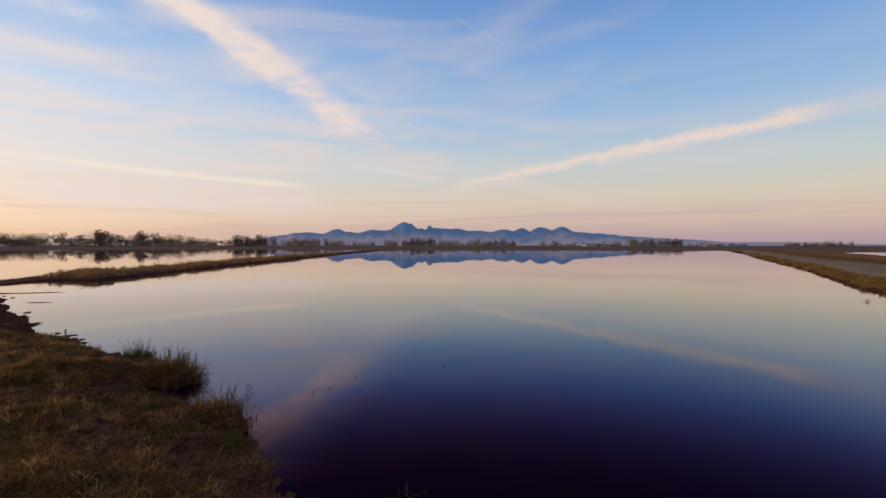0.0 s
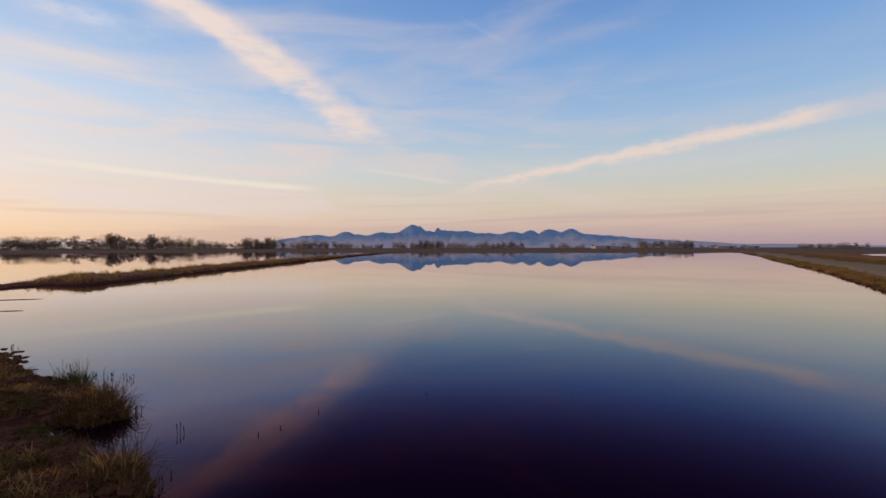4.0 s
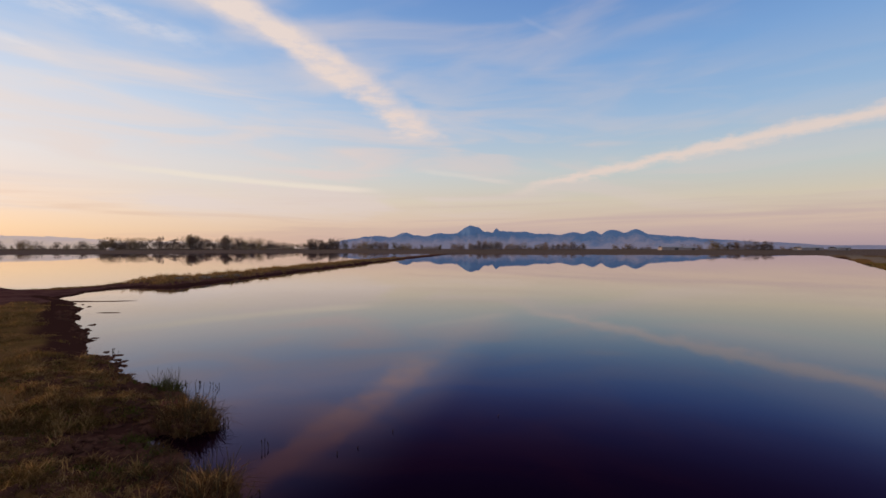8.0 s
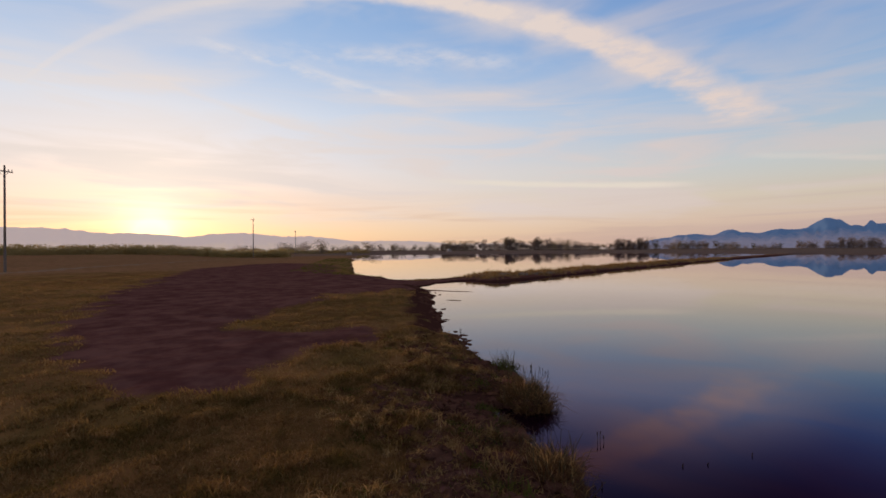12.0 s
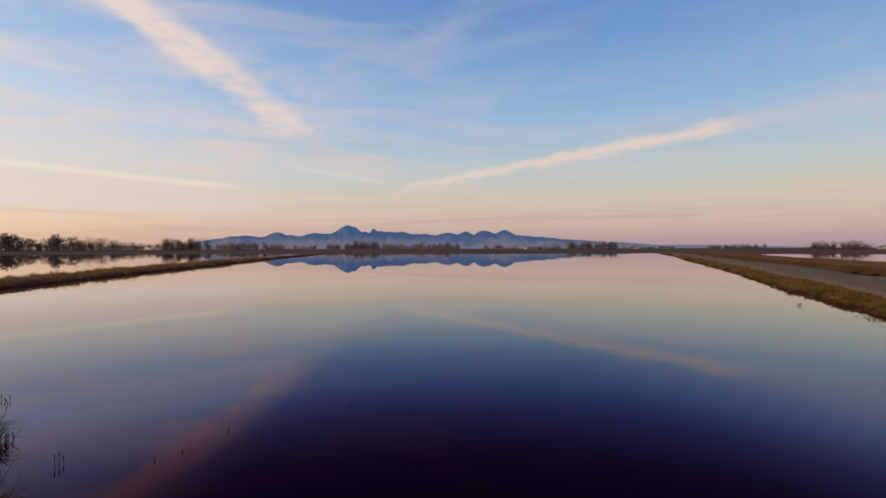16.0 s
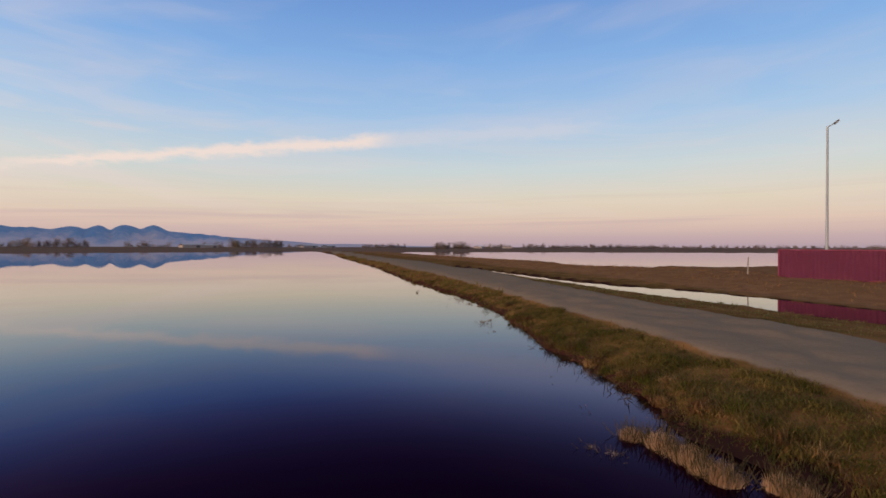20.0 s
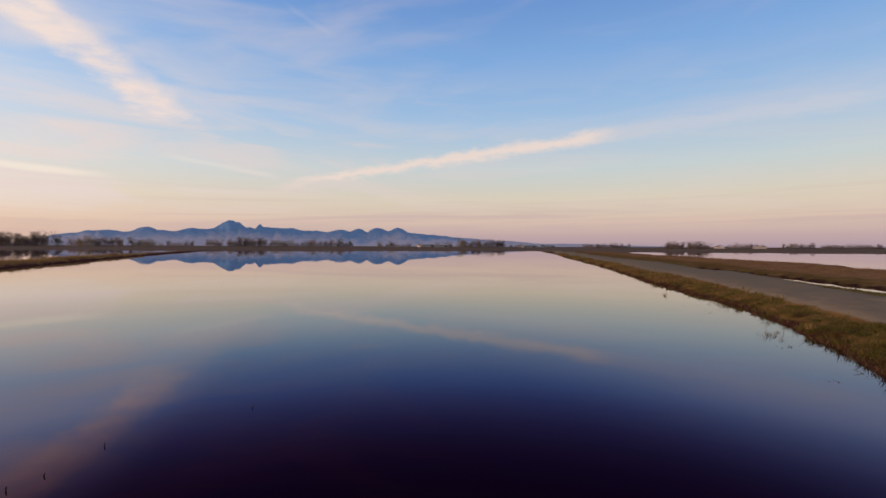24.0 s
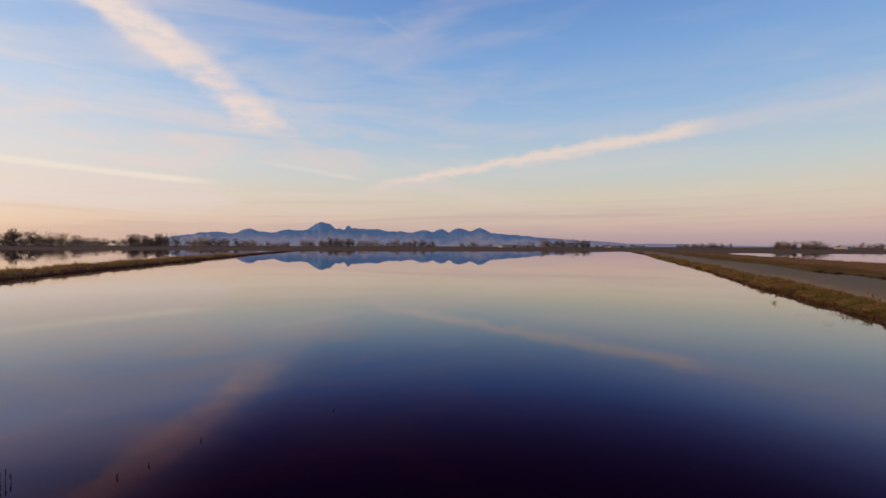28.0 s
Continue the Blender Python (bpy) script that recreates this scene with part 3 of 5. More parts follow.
def build_ground():
    xs, ys = axis(-33.0, 26.0, 0.18, 1.055, 4600), axis(0.5, 33.0, 0.18, 1.055, 4600)
    gx, gy = np.meshgrid(xs, ys)
    x, y = gx.ravel(), gy.ravel()
    z = height(x, y)
    nx, ny = len(xs), len(ys)
    i = (np.arange(ny - 1)[:, None] * nx + np.arange(nx - 1)[None, :]).ravel()
    faces = np.stack([i, i + 1, i + 1 + nx, i + nx], 1)
    me = mesh_from("ground", np.stack([x, y, z], 1), faces, MAT["ground"], True)
    east, west = road_mask(x, y)
    s, w = LS.x * x + LS.y * y, LW.x * x + LW.y * y
    d = shore(x, y)
    far = np.hypot(x, y)
    mud = np.maximum(mud_mask(x, y), 0.85 * trampled(x, y))
    mud = np.maximum(mud, (x < -30) * (x > -46) * (y > 33) * (y < 330) * (1 - smooth01(d, 1.2, 2.2 + 0.6 * wob(x, y, 2.5, 6))))
    dike = smooth01(y, 43, 47) * (x < -30) * (x > -62) * (y < 320)
    # west of x -40 the dry tone also lightens the far field, imitating glare
    dry = 0.10 * smooth01(s, 6, 8) * (s < 24) * (x > 8) + 0.25 * smooth01(s, 17.5, 20) * (s < 24.5) * (x > 8) + smooth01(s, 28, 31) * (1 - smooth01(s, 60, 90)) * (w > -40) + 0.9 * dike + 0.1 * smooth01(far, 250, 500) + 0.75 * smooth01(far, 60, 100) * (x < -40)
    lo = np.interp(w, [8, 12, 20, 30, 54, 80, 160], [9.7, 10.2, 11.0, 12.0, 12.7, 13.5, 14.0])
    dry = dry + 0.30 * (1 - smooth01(w, 24, 34)) * smooth01(s, lo - 2.0, lo - 0.5) * (s < lo + 1) * (x > 8)
    west_bank = (x < 0) & (y < 33)
    on_dike = (x < -30) & (x > -46) & (y > 33) & (y < 330)
    wet = 1 - np.where(on_dike, smooth01(d, 0.1, 0.8), np.where(west_bank, smooth01(d, 0.8, 2.3 + 0.6 * wob(x, y, 1.3, 7)), smooth01(d, 0.10, 0.75 + 0.3 * wob(x, y, 0.9, 6))))
    for name, v in (("mud", np.clip(mud, 0, 1)), ("gravel", np.maximum(east, west * 0.52)), ("dry", np.clip(dry, 0, 1)), ("wet", wet), ("far_grey", smooth01(far, 220, 330) * (1 - (west > 0.1)))):
        me.attributes.new(name, "FLOAT", "POINT").data.foreach_set("value", np.asarray(v, np.float32))
    tagged(new("ground", me), "rough grass and mud flats with levees and gravel tracks", "ground", kind="structure")


build_ground()
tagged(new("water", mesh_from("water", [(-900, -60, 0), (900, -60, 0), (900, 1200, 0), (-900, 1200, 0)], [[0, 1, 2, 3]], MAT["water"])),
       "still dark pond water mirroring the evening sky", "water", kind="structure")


# ---- far mountains and hills ----
def far_ridge(name, az0, az1, dist, depth, bumps, mat, label, rough, foot=4.0, nseg=420, nrad=26, seed=0):
    """A range of hills: each bump is (degrees to the left, height as a tangent, half width in degrees)."""
    az = np.linspace(az0, az1, nseg)
    prof = sum((h * np.exp(-((az - a) / wd) ** 2)) ** 12 for a, h, wd in bumps) ** (1 / 12)
    prof = prof * (1 + rough * 0.5 * wob(az * 10, az * 0, 6.0, seed)) + rough * 0.0022 * wob(az * 10, az * 0, 2.4, seed + 1)
    r = np.linspace(dist - depth, dist + depth, nrad)
    u = (r - dist) / depth
    aa, uu = np.meshgrid(az, u)
    pp = np.meshgrid(prof, u)[0]
    fall = np.where(uu < 0, np.clip(1 + uu, 0, 1) ** 0.9, 1 - uu * 0.8)
    gully = 1 + 0.35 * wob(aa * 9 + uu * 5, uu * 8, 5.0, seed + 2) * np.clip(-uu * 2.0, 0, 1) + 0.15 * wob(aa * 9, uu * 8, 1.7, seed + 3) * np.clip(-uu * 2.0, 0, 1)
    z = np.maximum(pp * dist * fall * gully, 0.0) + foot * np.clip(1 + uu, 0, 1) - 2.0
    rr = np.meshgrid(az, r)[1]
    x, y = -np.sin(np.radians(aa)) * rr, np.cos(np.radians(aa)) * rr
    i = (np.arange(nrad - 1)[:, None] * nseg + np.arange(nseg - 1)[None, :]).ravel()
    faces = np.stack([i, i + 1, i + 1 + nseg, i + nseg], 1)
    me = mesh_from(name, np.stack([x.ravel(), y.ravel(), z.ravel()], 1), faces, mat, True)
    tagged(new(name, me), label, "mountains", kind="structure")


PEAKS = [(18.65, 0.0198, 2.94), (15.92, 0.0267, 4.46), (12.52, 0.0345, 2.0), (11.62, 0.028, 5.91), (8.17, 0.0332, 3.25), (6.4, 0.0325, 2.2),
         (5.7, 0.0395, 1.0), (5.3, 0.0435, 0.8), (4.8, 0.0472, 1.0), (4.3, 0.0482, 1.1), (3.8, 0.0455, 0.9), (3.4, 0.0390, 1.0), (2.6, 0.0355, 1.6), (1.6, 0.0425, 0.8), (0.9, 0.0375, 1.2), (0.01, 0.0364, 4.21),
         (-1.74, 0.0345, 3.76), (-4.18, 0.0311, 4.87), (-7.13, 0.0340, 3.0), (-9.3, 0.0365, 1.9), (-11.6, 0.0385, 2.3), (-13.9, 0.0380, 2.3),
         (-15.69, 0.0275, 4.45), (-17.8, 0.0233, 6.06), (-21.14, 0.0177, 6.58), (-25.59, 0.0122, 6.0), (-33.0, 0.006, 9.0)]
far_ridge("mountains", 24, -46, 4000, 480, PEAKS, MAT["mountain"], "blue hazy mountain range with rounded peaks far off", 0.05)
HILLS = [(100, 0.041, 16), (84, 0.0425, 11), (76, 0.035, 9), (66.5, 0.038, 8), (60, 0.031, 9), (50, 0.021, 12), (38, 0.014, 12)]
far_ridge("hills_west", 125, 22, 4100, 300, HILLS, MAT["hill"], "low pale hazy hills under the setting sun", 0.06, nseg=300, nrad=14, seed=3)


# ---- trees ----
def tree_meshes(kind, seed, tall, spread, bare, leaf, n_leaf, fine=1.0):
    """Trunk with limbs, and a crown of many small leaf clumps, for one kind of tree."""
    r = random.Random(seed)
    bm = bmesh.new()
    fork = tall * bare
    lean = Vector((r.uniform(-0.04, 0.04), r.uniform(-0.04, 0.04), 1)) * fork
    tube(bm, (0, 0, -0.6), lean, tall * 0.030, tall * 0.020, 7)
    tips = []
    for k in range(r.randint(6, 8)):
        a = k * 2.4 + r.uniform(-0.4, 0.4)
        start = lean * r.uniform(0.75, 1.0)
        out = spread * r.uniform(0.45, 0.85)
        end = Vector((math.cos(a) * out, math.sin(a) * out, tall * r.uniform(0.45, 0.88)))
        mid = start.lerp(end, 0.5) + Vector((0, 0, tall * 0.05))
        tube(bm, start, mid, tall * 0.009, tall * 0.006, 5)
        tube(bm, mid, end, tall * 0.006, tall * 0.002, 5)
        tips.append((end, spread * r.uniform(0.30, 0.52)))
        tips.append((mid, spread * r.uniform(0.25, 0.40)))
    tips.append((Vector((r.uniform(-0.1, 0.1) * spread, r.uniform(-0.1, 0.1) * spread, tall * 0.86)), spread * 0.42))
    if bare < 0.3:
        for k in range(12):                                  # suckers and low growth round the foot
            a = k * 0.55 + r.uniform(-0.3, 0.3)
            tips.append((Vector((math.cos(a) * spread * 0.6, math.sin(a) * spread * 0.6, tall * r.uniform(0.03, 0.42))), spread * r.uniform(0.34, 0.5)))
    trunk = bpy.data.meshes.new("trunk")
    bm.to_mesh(trunk)
    bm.free()
    trunk.materials.append(MAT["bark"])
    verts, faces = [], []
    for _ in range(n_leaf):
        c, rad = r.choice(tips)
        d = Vector((r.gauss(0, 1), r.gauss(0, 1), r.gauss(0, 0.8))) .normalized() * rad * r.uniform(0.35, 1.12)
        p = c + d
        p.z = min(max(p.z, 0.0 if bare < 0.3 else tall * bare * 0.5), tall)
        s = tall * r.uniform(0.014, 0.030) * fine
        q = Euler((r.uniform(0, 6.3), r.uniform(0, 6.3), r.uniform(0, 6.3))).to_matrix()
        i = len(verts)
        for u, v, w in ((-1, -0.4, 0), (0.4, -0.9, 0.3), (0.9, 0.5, -0.1), (-0.4, 0.8, 0.1)):
            verts.append(p + q @ Vector((u * s, v * s, w * s)))
        faces.append([i, i + 1, i + 2, i + 3])
    crown = mesh_from("crown", verts, faces, leaf)
    return trunk, crown


TREES = [tree_meshes("round", 11, 10, 4.0, 0.22, MAT["leaf_hazed"], 1050), tree_meshes("wide", 12, 9, 5.0, 0.18, MAT["leaf_olive_hazed"], 1150),
         tree_meshes("tall", 13, 13, 3.6, 0.25, MAT["leaf_hazed"], 1050), tree_meshes("airy", 14, 12, 3.8, 0.42, MAT["leaf_olive_hazed"], 900),
         tree_meshes("low", 15, 7, 4.6, 0.10, MAT["leaf_hazed"], 1050), tree_meshes("autumn", 16, 9, 3.8, 0.20, MAT["leaf_autumn"], 1000)]
TREE_TALL = [10, 9, 13, 12, 7, 9]
TREE_LABEL = ["dark round-crowned tree on the far shore", "broad olive-green tree on the far shore", "tall dark tree in a shoreline grove",
              "tall thin-crowned tree above the grove", "low dark spreading bush tree by the water", "yellowing tree in the far tree line"]
tree_rng = random.Random(5)
LINE = [tree_meshes("low", 21, 7, 5.2, 0.10, MAT["leaf_olive_hazed"], 420, 1.9), tree_meshes("round", 22, 8, 4.6, 0.12, MAT["leaf_olive_hazed"], 460, 1.9)]


def tree_line(name, az0, az1, dist, lo, hi, count, label, jitter, mat):
    """A far row of trees too many and too small to tell apart, in one mesh."""
    verts, faces, base = [], [], 0
    for i in range(count):
        a = radians(az0 + (az1 - az0) * (i + tree_rng.uniform(0, 1)) / count)
        r = dist + tree_rng.uniform(-jitter, jitter)
        x, y = -math.sin(a) * r, math.cos(a) * r
        z = float(height(np.array([x]), np.array([y]))[0])
        k = tree_rng.randint(0, 1)
        crown = LINE[k][1]
        v = np.empty(len(crown.vertices) * 3)
        crown.vertices.foreach_get("co", v)
        v = v.reshape(-1, 3) * (tree_rng.uniform(lo, hi) / (7, 8)[k])
        t = tree_rng.uniform(0, 6.28)
        wide = tree_rng.uniform(1.0, 1.5)
        verts.append(np.stack([(v[:, 0] * math.cos(t) - v[:, 1] * math.sin(t)) * wide + x, (v[:, 0] * math.sin(t) + v[:, 1] * math.cos(t)) * wide + y, v[:, 2] + z], 1))
        faces.append(np.arange(len(v)).reshape(-1, 4) + base)
        base += len(v)
    tagged(new(name, mesh_from(name, np.concatenate(verts), np.concatenate(faces), mat)), label, "trees", kind="stuff")


def tree_at(az, dist, tall, k, group):
    x, y = -math.sin(radians(az)) * dist, math.cos(radians(az)) * dist
    z = float(height(np.array([x]), np.array([y]))[0])
    sc = tall / TREE_TALL[k]
    ob = thing("tree", pose(x, y, max(z, 0) - 0.05, 0, 0, tree_rng.uniform(0, 360)), TREE_LABEL[k], "tree", group)
    ob.scale = (sc * tree_rng.uniform(0.9, 1.25),) * 2 + (sc,)
    part("trunk", TREES[k][0], None, ob)
    part("crown", TREES[k][1], None, ob)


def tree_row(az0, az1, dist, lo, hi, count, kinds, group, jitter=18):
    count = round(count * 1.35)
    for i in range(count):
        a = az0 + (az1 - az0) * (i + tree_rng.uniform(0.15, 0.85)) / count
        tree_at(a, dist + tree_rng.uniform(-jitter, jitter), tree_rng.uniform(lo * 0.74, hi * 1.06), tree_rng.choice(kinds), group)


# western grove behind the far pond
tree_row(51, 41, 1080, 10.5, 17.4, 16, [0, 1, 4, 4], "trees of the western grove")
tree_row(43.5, 39.5, 1050, 17.4, 22, 9, [0, 1, 4], "trees of the western grove")
tree_row(39, 30.5, 1040, 18.5, 25.4, 20, [0, 0, 2, 4], "trees of the western grove")
tree_at(35.7, 1030, 31.2, 3, "trees of the western grove")
tree_at(35.2, 1040, 29.3, 3, "trees of the western grove")
tree_at(32.1, 1030, 30.3, 3, "trees of the western grove")
tree_row(30.5, 25.5, 1040, 13.9, 23.1, 14, [0, 4, 0, 1], "trees of the western grove")
tree_row(25.5, 23.4, 1060, 15.1, 19.7, 4, [1, 3, 4], "trees of the western grove")
tree_row(23.6, 20.2, 1040, 20.8, 24.7, 10, [0, 2, 4], "trees of the western grove", 8)
tree_at(19.4, 1010, 18.5, 5, "trees of the western grove")
# under the mountains
tree_row(18.5, 14.3, 1180, 14.9, 19.9, 9, [0, 1, 4], "trees under the mountains")
tree_row(13.9, 11.6, 1200, 11.2, 18.6, 5, [4, 5, 1], "trees under the mountains")
tree_row(11.2, 8, 1250, 9.9, 14.9, 6, [4, 1, 5], "trees under the mountains")
tree_row(7, 5.4, 1200, 17.4, 21.1, 4, [0, 4], "trees under the mountains")
tree_row(4.9, 1, 1200, 16.1, 22.4, 10, [0, 1, 2, 4], "trees under the mountains")
tree_row(0.8, -4, 1250, 11.2, 17.4, 10, [0, 4, 5, 1], "trees under the mountains")
tree_row(-4, -8.8, 1220, 14.9, 21.1, 10, [0, 4, 2], "trees under the mountains")
tree_row(-11.5, -15.5, 1300, 8.7, 14.9, 7, [4, 1], "trees under the mountains")
tree_row(-18.2, -20.4, 1150, 11.2, 17.4, 5, [4, 1], "trees at the end of the levee")
tree_row(-21.2, -22.8, 1120, 16.1, 19.9, 4, [5, 1], "trees at the end of the levee")
tree_row(-22.9, -26.6, 1100, 14.9, 20.6, 9, [0, 4, 2], "trees at the end of the levee")
tree_row(-27.2, -29, 1200, 7.4, 11.2, 3, [4], "trees at the end of the levee")
# beyond the east pond
tree_row(-35.5, -40.5, 990, 6.6, 9.8, 16, [0, 4], "trees beyond the east pond")
tree_row(-44, -45.8, 600, 7.8, 9.7, 6, [0, 4], "grove by the east pond", 5)
tree_row(-46.2, -48.2, 600, 7.3, 9, 6, [0, 4], "grove by the east pond", 5)
tree_row(-50, -53, 990, 6.6, 9.8, 8, [4, 1, 0], "trees beyond the east pond")
tree_row(-54.5, -57, 960, 8.2, 10.6, 8, [4, 0], "trees beyond the east pond")
tree_line("east_tree_line", -57.5, -70, 1120, 4.5, 9.5, 50, "low hazy tree line beyond the east pond", 40, MAT["leaf_hazed"])
tree_line("far_east_tree_line", -70, -94, 1220, 3.5, 8.5, 70, "low far tree line on the eastern horizon", 60, MAT["leaf_hazed"])
# west field edge
tree_line("field_hedge", 98, 61, 240, 2.8, 4.3, 210, "long olive hedge at the edge of the west field", 14, MAT["hedge_leaf"])
tree_line("west_bushes", 61.5, 52.0, 460, 2.6, 5.0, 44, "low olive bushes along the west field", 30, MAT["hedge_leaf"])
tree_row(66.8, 64.2, 760, 7, 10.5, 4, [4, 0], "bushes at the edge of the west field", 8)
tree_row(62, 59, 760, 8.2, 15.1, 4, [4, 0], "bushes at the edge of the west field")
tree_at(57.4, 420, 12.5, 1, "bushes at the edge of the west field")
tree_at(57.2, 425, 8.0, 4, "bushes at the edge of the west field")
tree_at(51.4, 520, 10.5, 4, "bushes at the edge of the west field")
tree_at(53.5, 560, 8.5, 0, "bushes at the edge of the west field")
tree_at(54.2, 560, 8.0, 4, "bushes at the edge of the west field")
tree_at(52.3, 990, 19.7, 1, "trees of the western grove")
tree_row(56.5, 53, 1080, 10.5, 15.1, 5, [4, 0], "trees of the western grove")


# ---- far sheds ----
def shed(az, dist, length, deep, eaves, ridge, turn, label):
    x, y = -math.sin(radians(az)) * dist, math.cos(radians(az)) * dist
    z = float(height(np.array([x]), np.array([y]))[0])
    ob = thing("shed", pose(x, y, z - 0.05, 0, 0, turn), label, "shed", "sheds in the far fields")
    bm = bmesh.new()
    box(bm, 0, 0, eaves / 2, length, deep, eaves)
    part("wall", bm, MAT["wall"], ob)
    for sgn in (-1, 1):
        bm = bmesh.new()
        a, b = Vector((0, sgn * (deep / 2 + 0.3), eaves - 0.05)), Vector((0, 0, ridge))
        vs = [bm.verts.new((sx * (length / 2 + 0.3), p.y, p.z + up)) for up in (0, 0.12) for sx, p in ((-1, a), (1, a), (1, b), (-1, b))]
        for f in ((0, 1, 2, 3), (4, 5, 6, 7), (0, 1, 5, 4), (1, 2, 6, 5), (2, 3, 7, 6), (3, 0, 4, 7)):
            bm.faces.new([vs[i] for i in f])
        bmesh.ops.recalc_face_normals(bm, faces=bm.faces)
        part("roof", bm, MAT["roof"], ob, "pale metal roof")
    # solid dark panel imitates the shade inside a doorway
    bm = bmesh.new()
    box(bm, length * 0.2, -deep / 2 - 0.03, eaves * 0.4, length * 0.18, 0.08, eaves * 0.8)
    part("door", bm, MAT["shade"], ob, "dark panel standing for a doorway's shade")


shed(-17.4, 1060, 41.8, 17.1, 5.7, 8, 10, "long pale shed among the far trees")
shed(-19.2, 1140, 30.4, 15.2, 4.9, 7.2, -5, "small pale shed in the far fields")
shed(-29.3, 1180, 57, 19, 4.9, 6.8, 25, "long low pale shed past the levee")
shed(-31.6, 1220, 38, 17.1, 4.6, 6.5, 25, "low pale shed past the levee")
shed(-49.3, 890, 26.6, 15.2, 3.4, 5.2, 30, "pale barn beyond the east pond")
shed(-52.6, 910, 34.2, 17.1, 3.6, 5.6, 40, "cream barn beyond the east pond")
shed(54.2, 330, 4.6, 3, 1.2, 1.7, -40, "small white building by the west pond")
shed(42.6, 850, 11, 7, 2.6, 3.8, -30, "white house in the western grove")


# ---- power poles beside the west track ----
def power_pole(az, dist, top):
    x, y = -math.sin(radians(az)) * dist, math.cos(radians(az)) * dist
    z = float(height(np.array([x]), np.array([y]))[0])
    ob = thing("power_pole", pose(x, y, z, 0, 0, 128), "tall weathered wooden power pole with one crossarm", "power pole", "power poles along the track")
    bm = tube(bmesh.new(), (0, 0, -1.0), (0, 0, top - z), 0.19, 0.12, 10)
    part("pole", bm, MAT["pole"], ob)
    bm = box(bmesh.new(), 0, 0.16, top - z - 0.9, 2.9, 0.14, 0.18, 0.015)
    arm = part("crossarm", bm, MAT["pole"], ob)
    for sx in (-1.3, -0.75, 0.75, 1.3):
        bm = tube(bmesh.new(), (sx, 0.16, top - z - 0.81), (sx, 0.16, top - z - 0.50), 0.07, 0.04, 8)
        part("insulator", bm, MAT["dark_steel"], arm)
    for sx in (-1, 1):
        bm = tube(bmesh.new(), (sx * 0.9, 0.16, top - z - 0.95), (0, 0.14, top - z - 1.7), 0.03, 0.03, 6)
        part("brace", bm, MAT["dark_steel"], ob)


power_pole(84.6, 100, 16.9)
power_pole(64.5, 215, 17.3)
power_pole(60.2, 335, 17.0)


# ---- red shipping container and floodlight mast on the second levee ----
def container(x, y, z, turn):
    L, W, H = 12.19, 2.44, 2.59
    ob = thing("shipping_container", pose(x, y, z, 0, 0, turn), "long dull red corrugated shipping container on the levee", "container")
    bm = bmesh.new()

    def wall_mesh(length, deep):
        """Corrugated sheet along x, folds out along y."""
        b = bmesh.new()
        pts, at = [], -length / 2
        while at < length / 2 - 0.27:
            pts += [(at, 0), (at + 0.07, 0), (at + 0.138, deep), (at + 0.208, deep)]
            at += 0.276
        pts.append((length / 2, 0))
        lo = [b.verts.new((px, py, 0.16)) for px, py in pts]
        hi = [b.verts.new((px, py, H - 0.10)) for px, py in pts]
        for i in range(len(pts) - 1):
            b.faces.new((lo[i], lo[i + 1], hi[i + 1], hi[i]))
        bmesh.ops.solidify(b, geom=b.faces[:], thickness=0.004)
        return b
    for sgn in (-1, 1):
        w = part("side_wall", wall_mesh(L - 0.2, 0.036), MAT["red"], ob)
        w.matrix_basis = pose(0, sgn * (W / 2 - 0.05), 0, 0, 0, 0 if sgn > 0 else 180)
    w = part("end_wall", wall_mesh(W - 0.2, 0.036), MAT["red"], ob)
    w.matrix_basis = pose(-L / 2 + 0.06, 0, 0, 0, 0, 90)
    for sgn in (-1, 1):
        bm = box(bmesh.new(), L / 2 - 0.06, sgn * 0.575, H / 2 + 0.03, 0.05, 1.12, H - 0.3, 0.008)
        d = part("door", bm, MAT["red"], ob)
        for off in (-0.3, 0.3):
            part("lock_rod", tube(bmesh.new(), (L / 2 - 0.01, sgn * 0.575 + off, 0.15), (L / 2 - 0.01, sgn * 0.575 + off, H - 0.12), 0.017, 0.017, 8), MAT["steel"], d)
    bm = box(bmesh.new(), 0, 0, H - 0.03, L - 0.1, W - 0.1, 0.05)
    part("roof", bm, MAT["red_dark"], ob)
    part("floor", box(bmesh.new(), 0, 0, 0.12, L - 0.2, W - 0.2, 0.08), MAT["dark_steel"], ob)
    for sx in (-1, 1):
        for sy in (-1, 1):
            part("corner_post", box(bmesh.new(), sx * (L / 2 - 0.06), sy * (W / 2 - 0.05), H / 2, 0.13, 0.11, H - 0.22, 0.01), MAT["red_dark"], ob)
            for zz in (0.06, H - 0.06):
                part("corner_casting", box(bmesh.new(), sx * (L / 2 - 0.085), sy * (W / 2 - 0.08), zz, 0.178, 0.162, 0.118, 0.012), MAT["red_dark"], ob)
    for sy in (-1, 1):
        for zz in (0.10, H - 0.06):
            part("rail", box(bmesh.new(), 0, sy * (W / 2 - 0.04), zz, L - 0.36, 0.07, 0.11, 0.008), MAT["red_dark"], ob)
    for sx in (-1, 1):
        for zz in (0.10, H - 0.06):
            part("rail", box(bmesh.new(), sx * (L / 2 - 0.05), 0, zz, 0.07, W - 0.36, 0.11, 0.008), MAT["red_dark"], ob)
    return ob


def h_at(x, y):
    return float(height(np.array([x]), np.array([y]))[0])


container(53.0, 4.6, 0.52, 82)


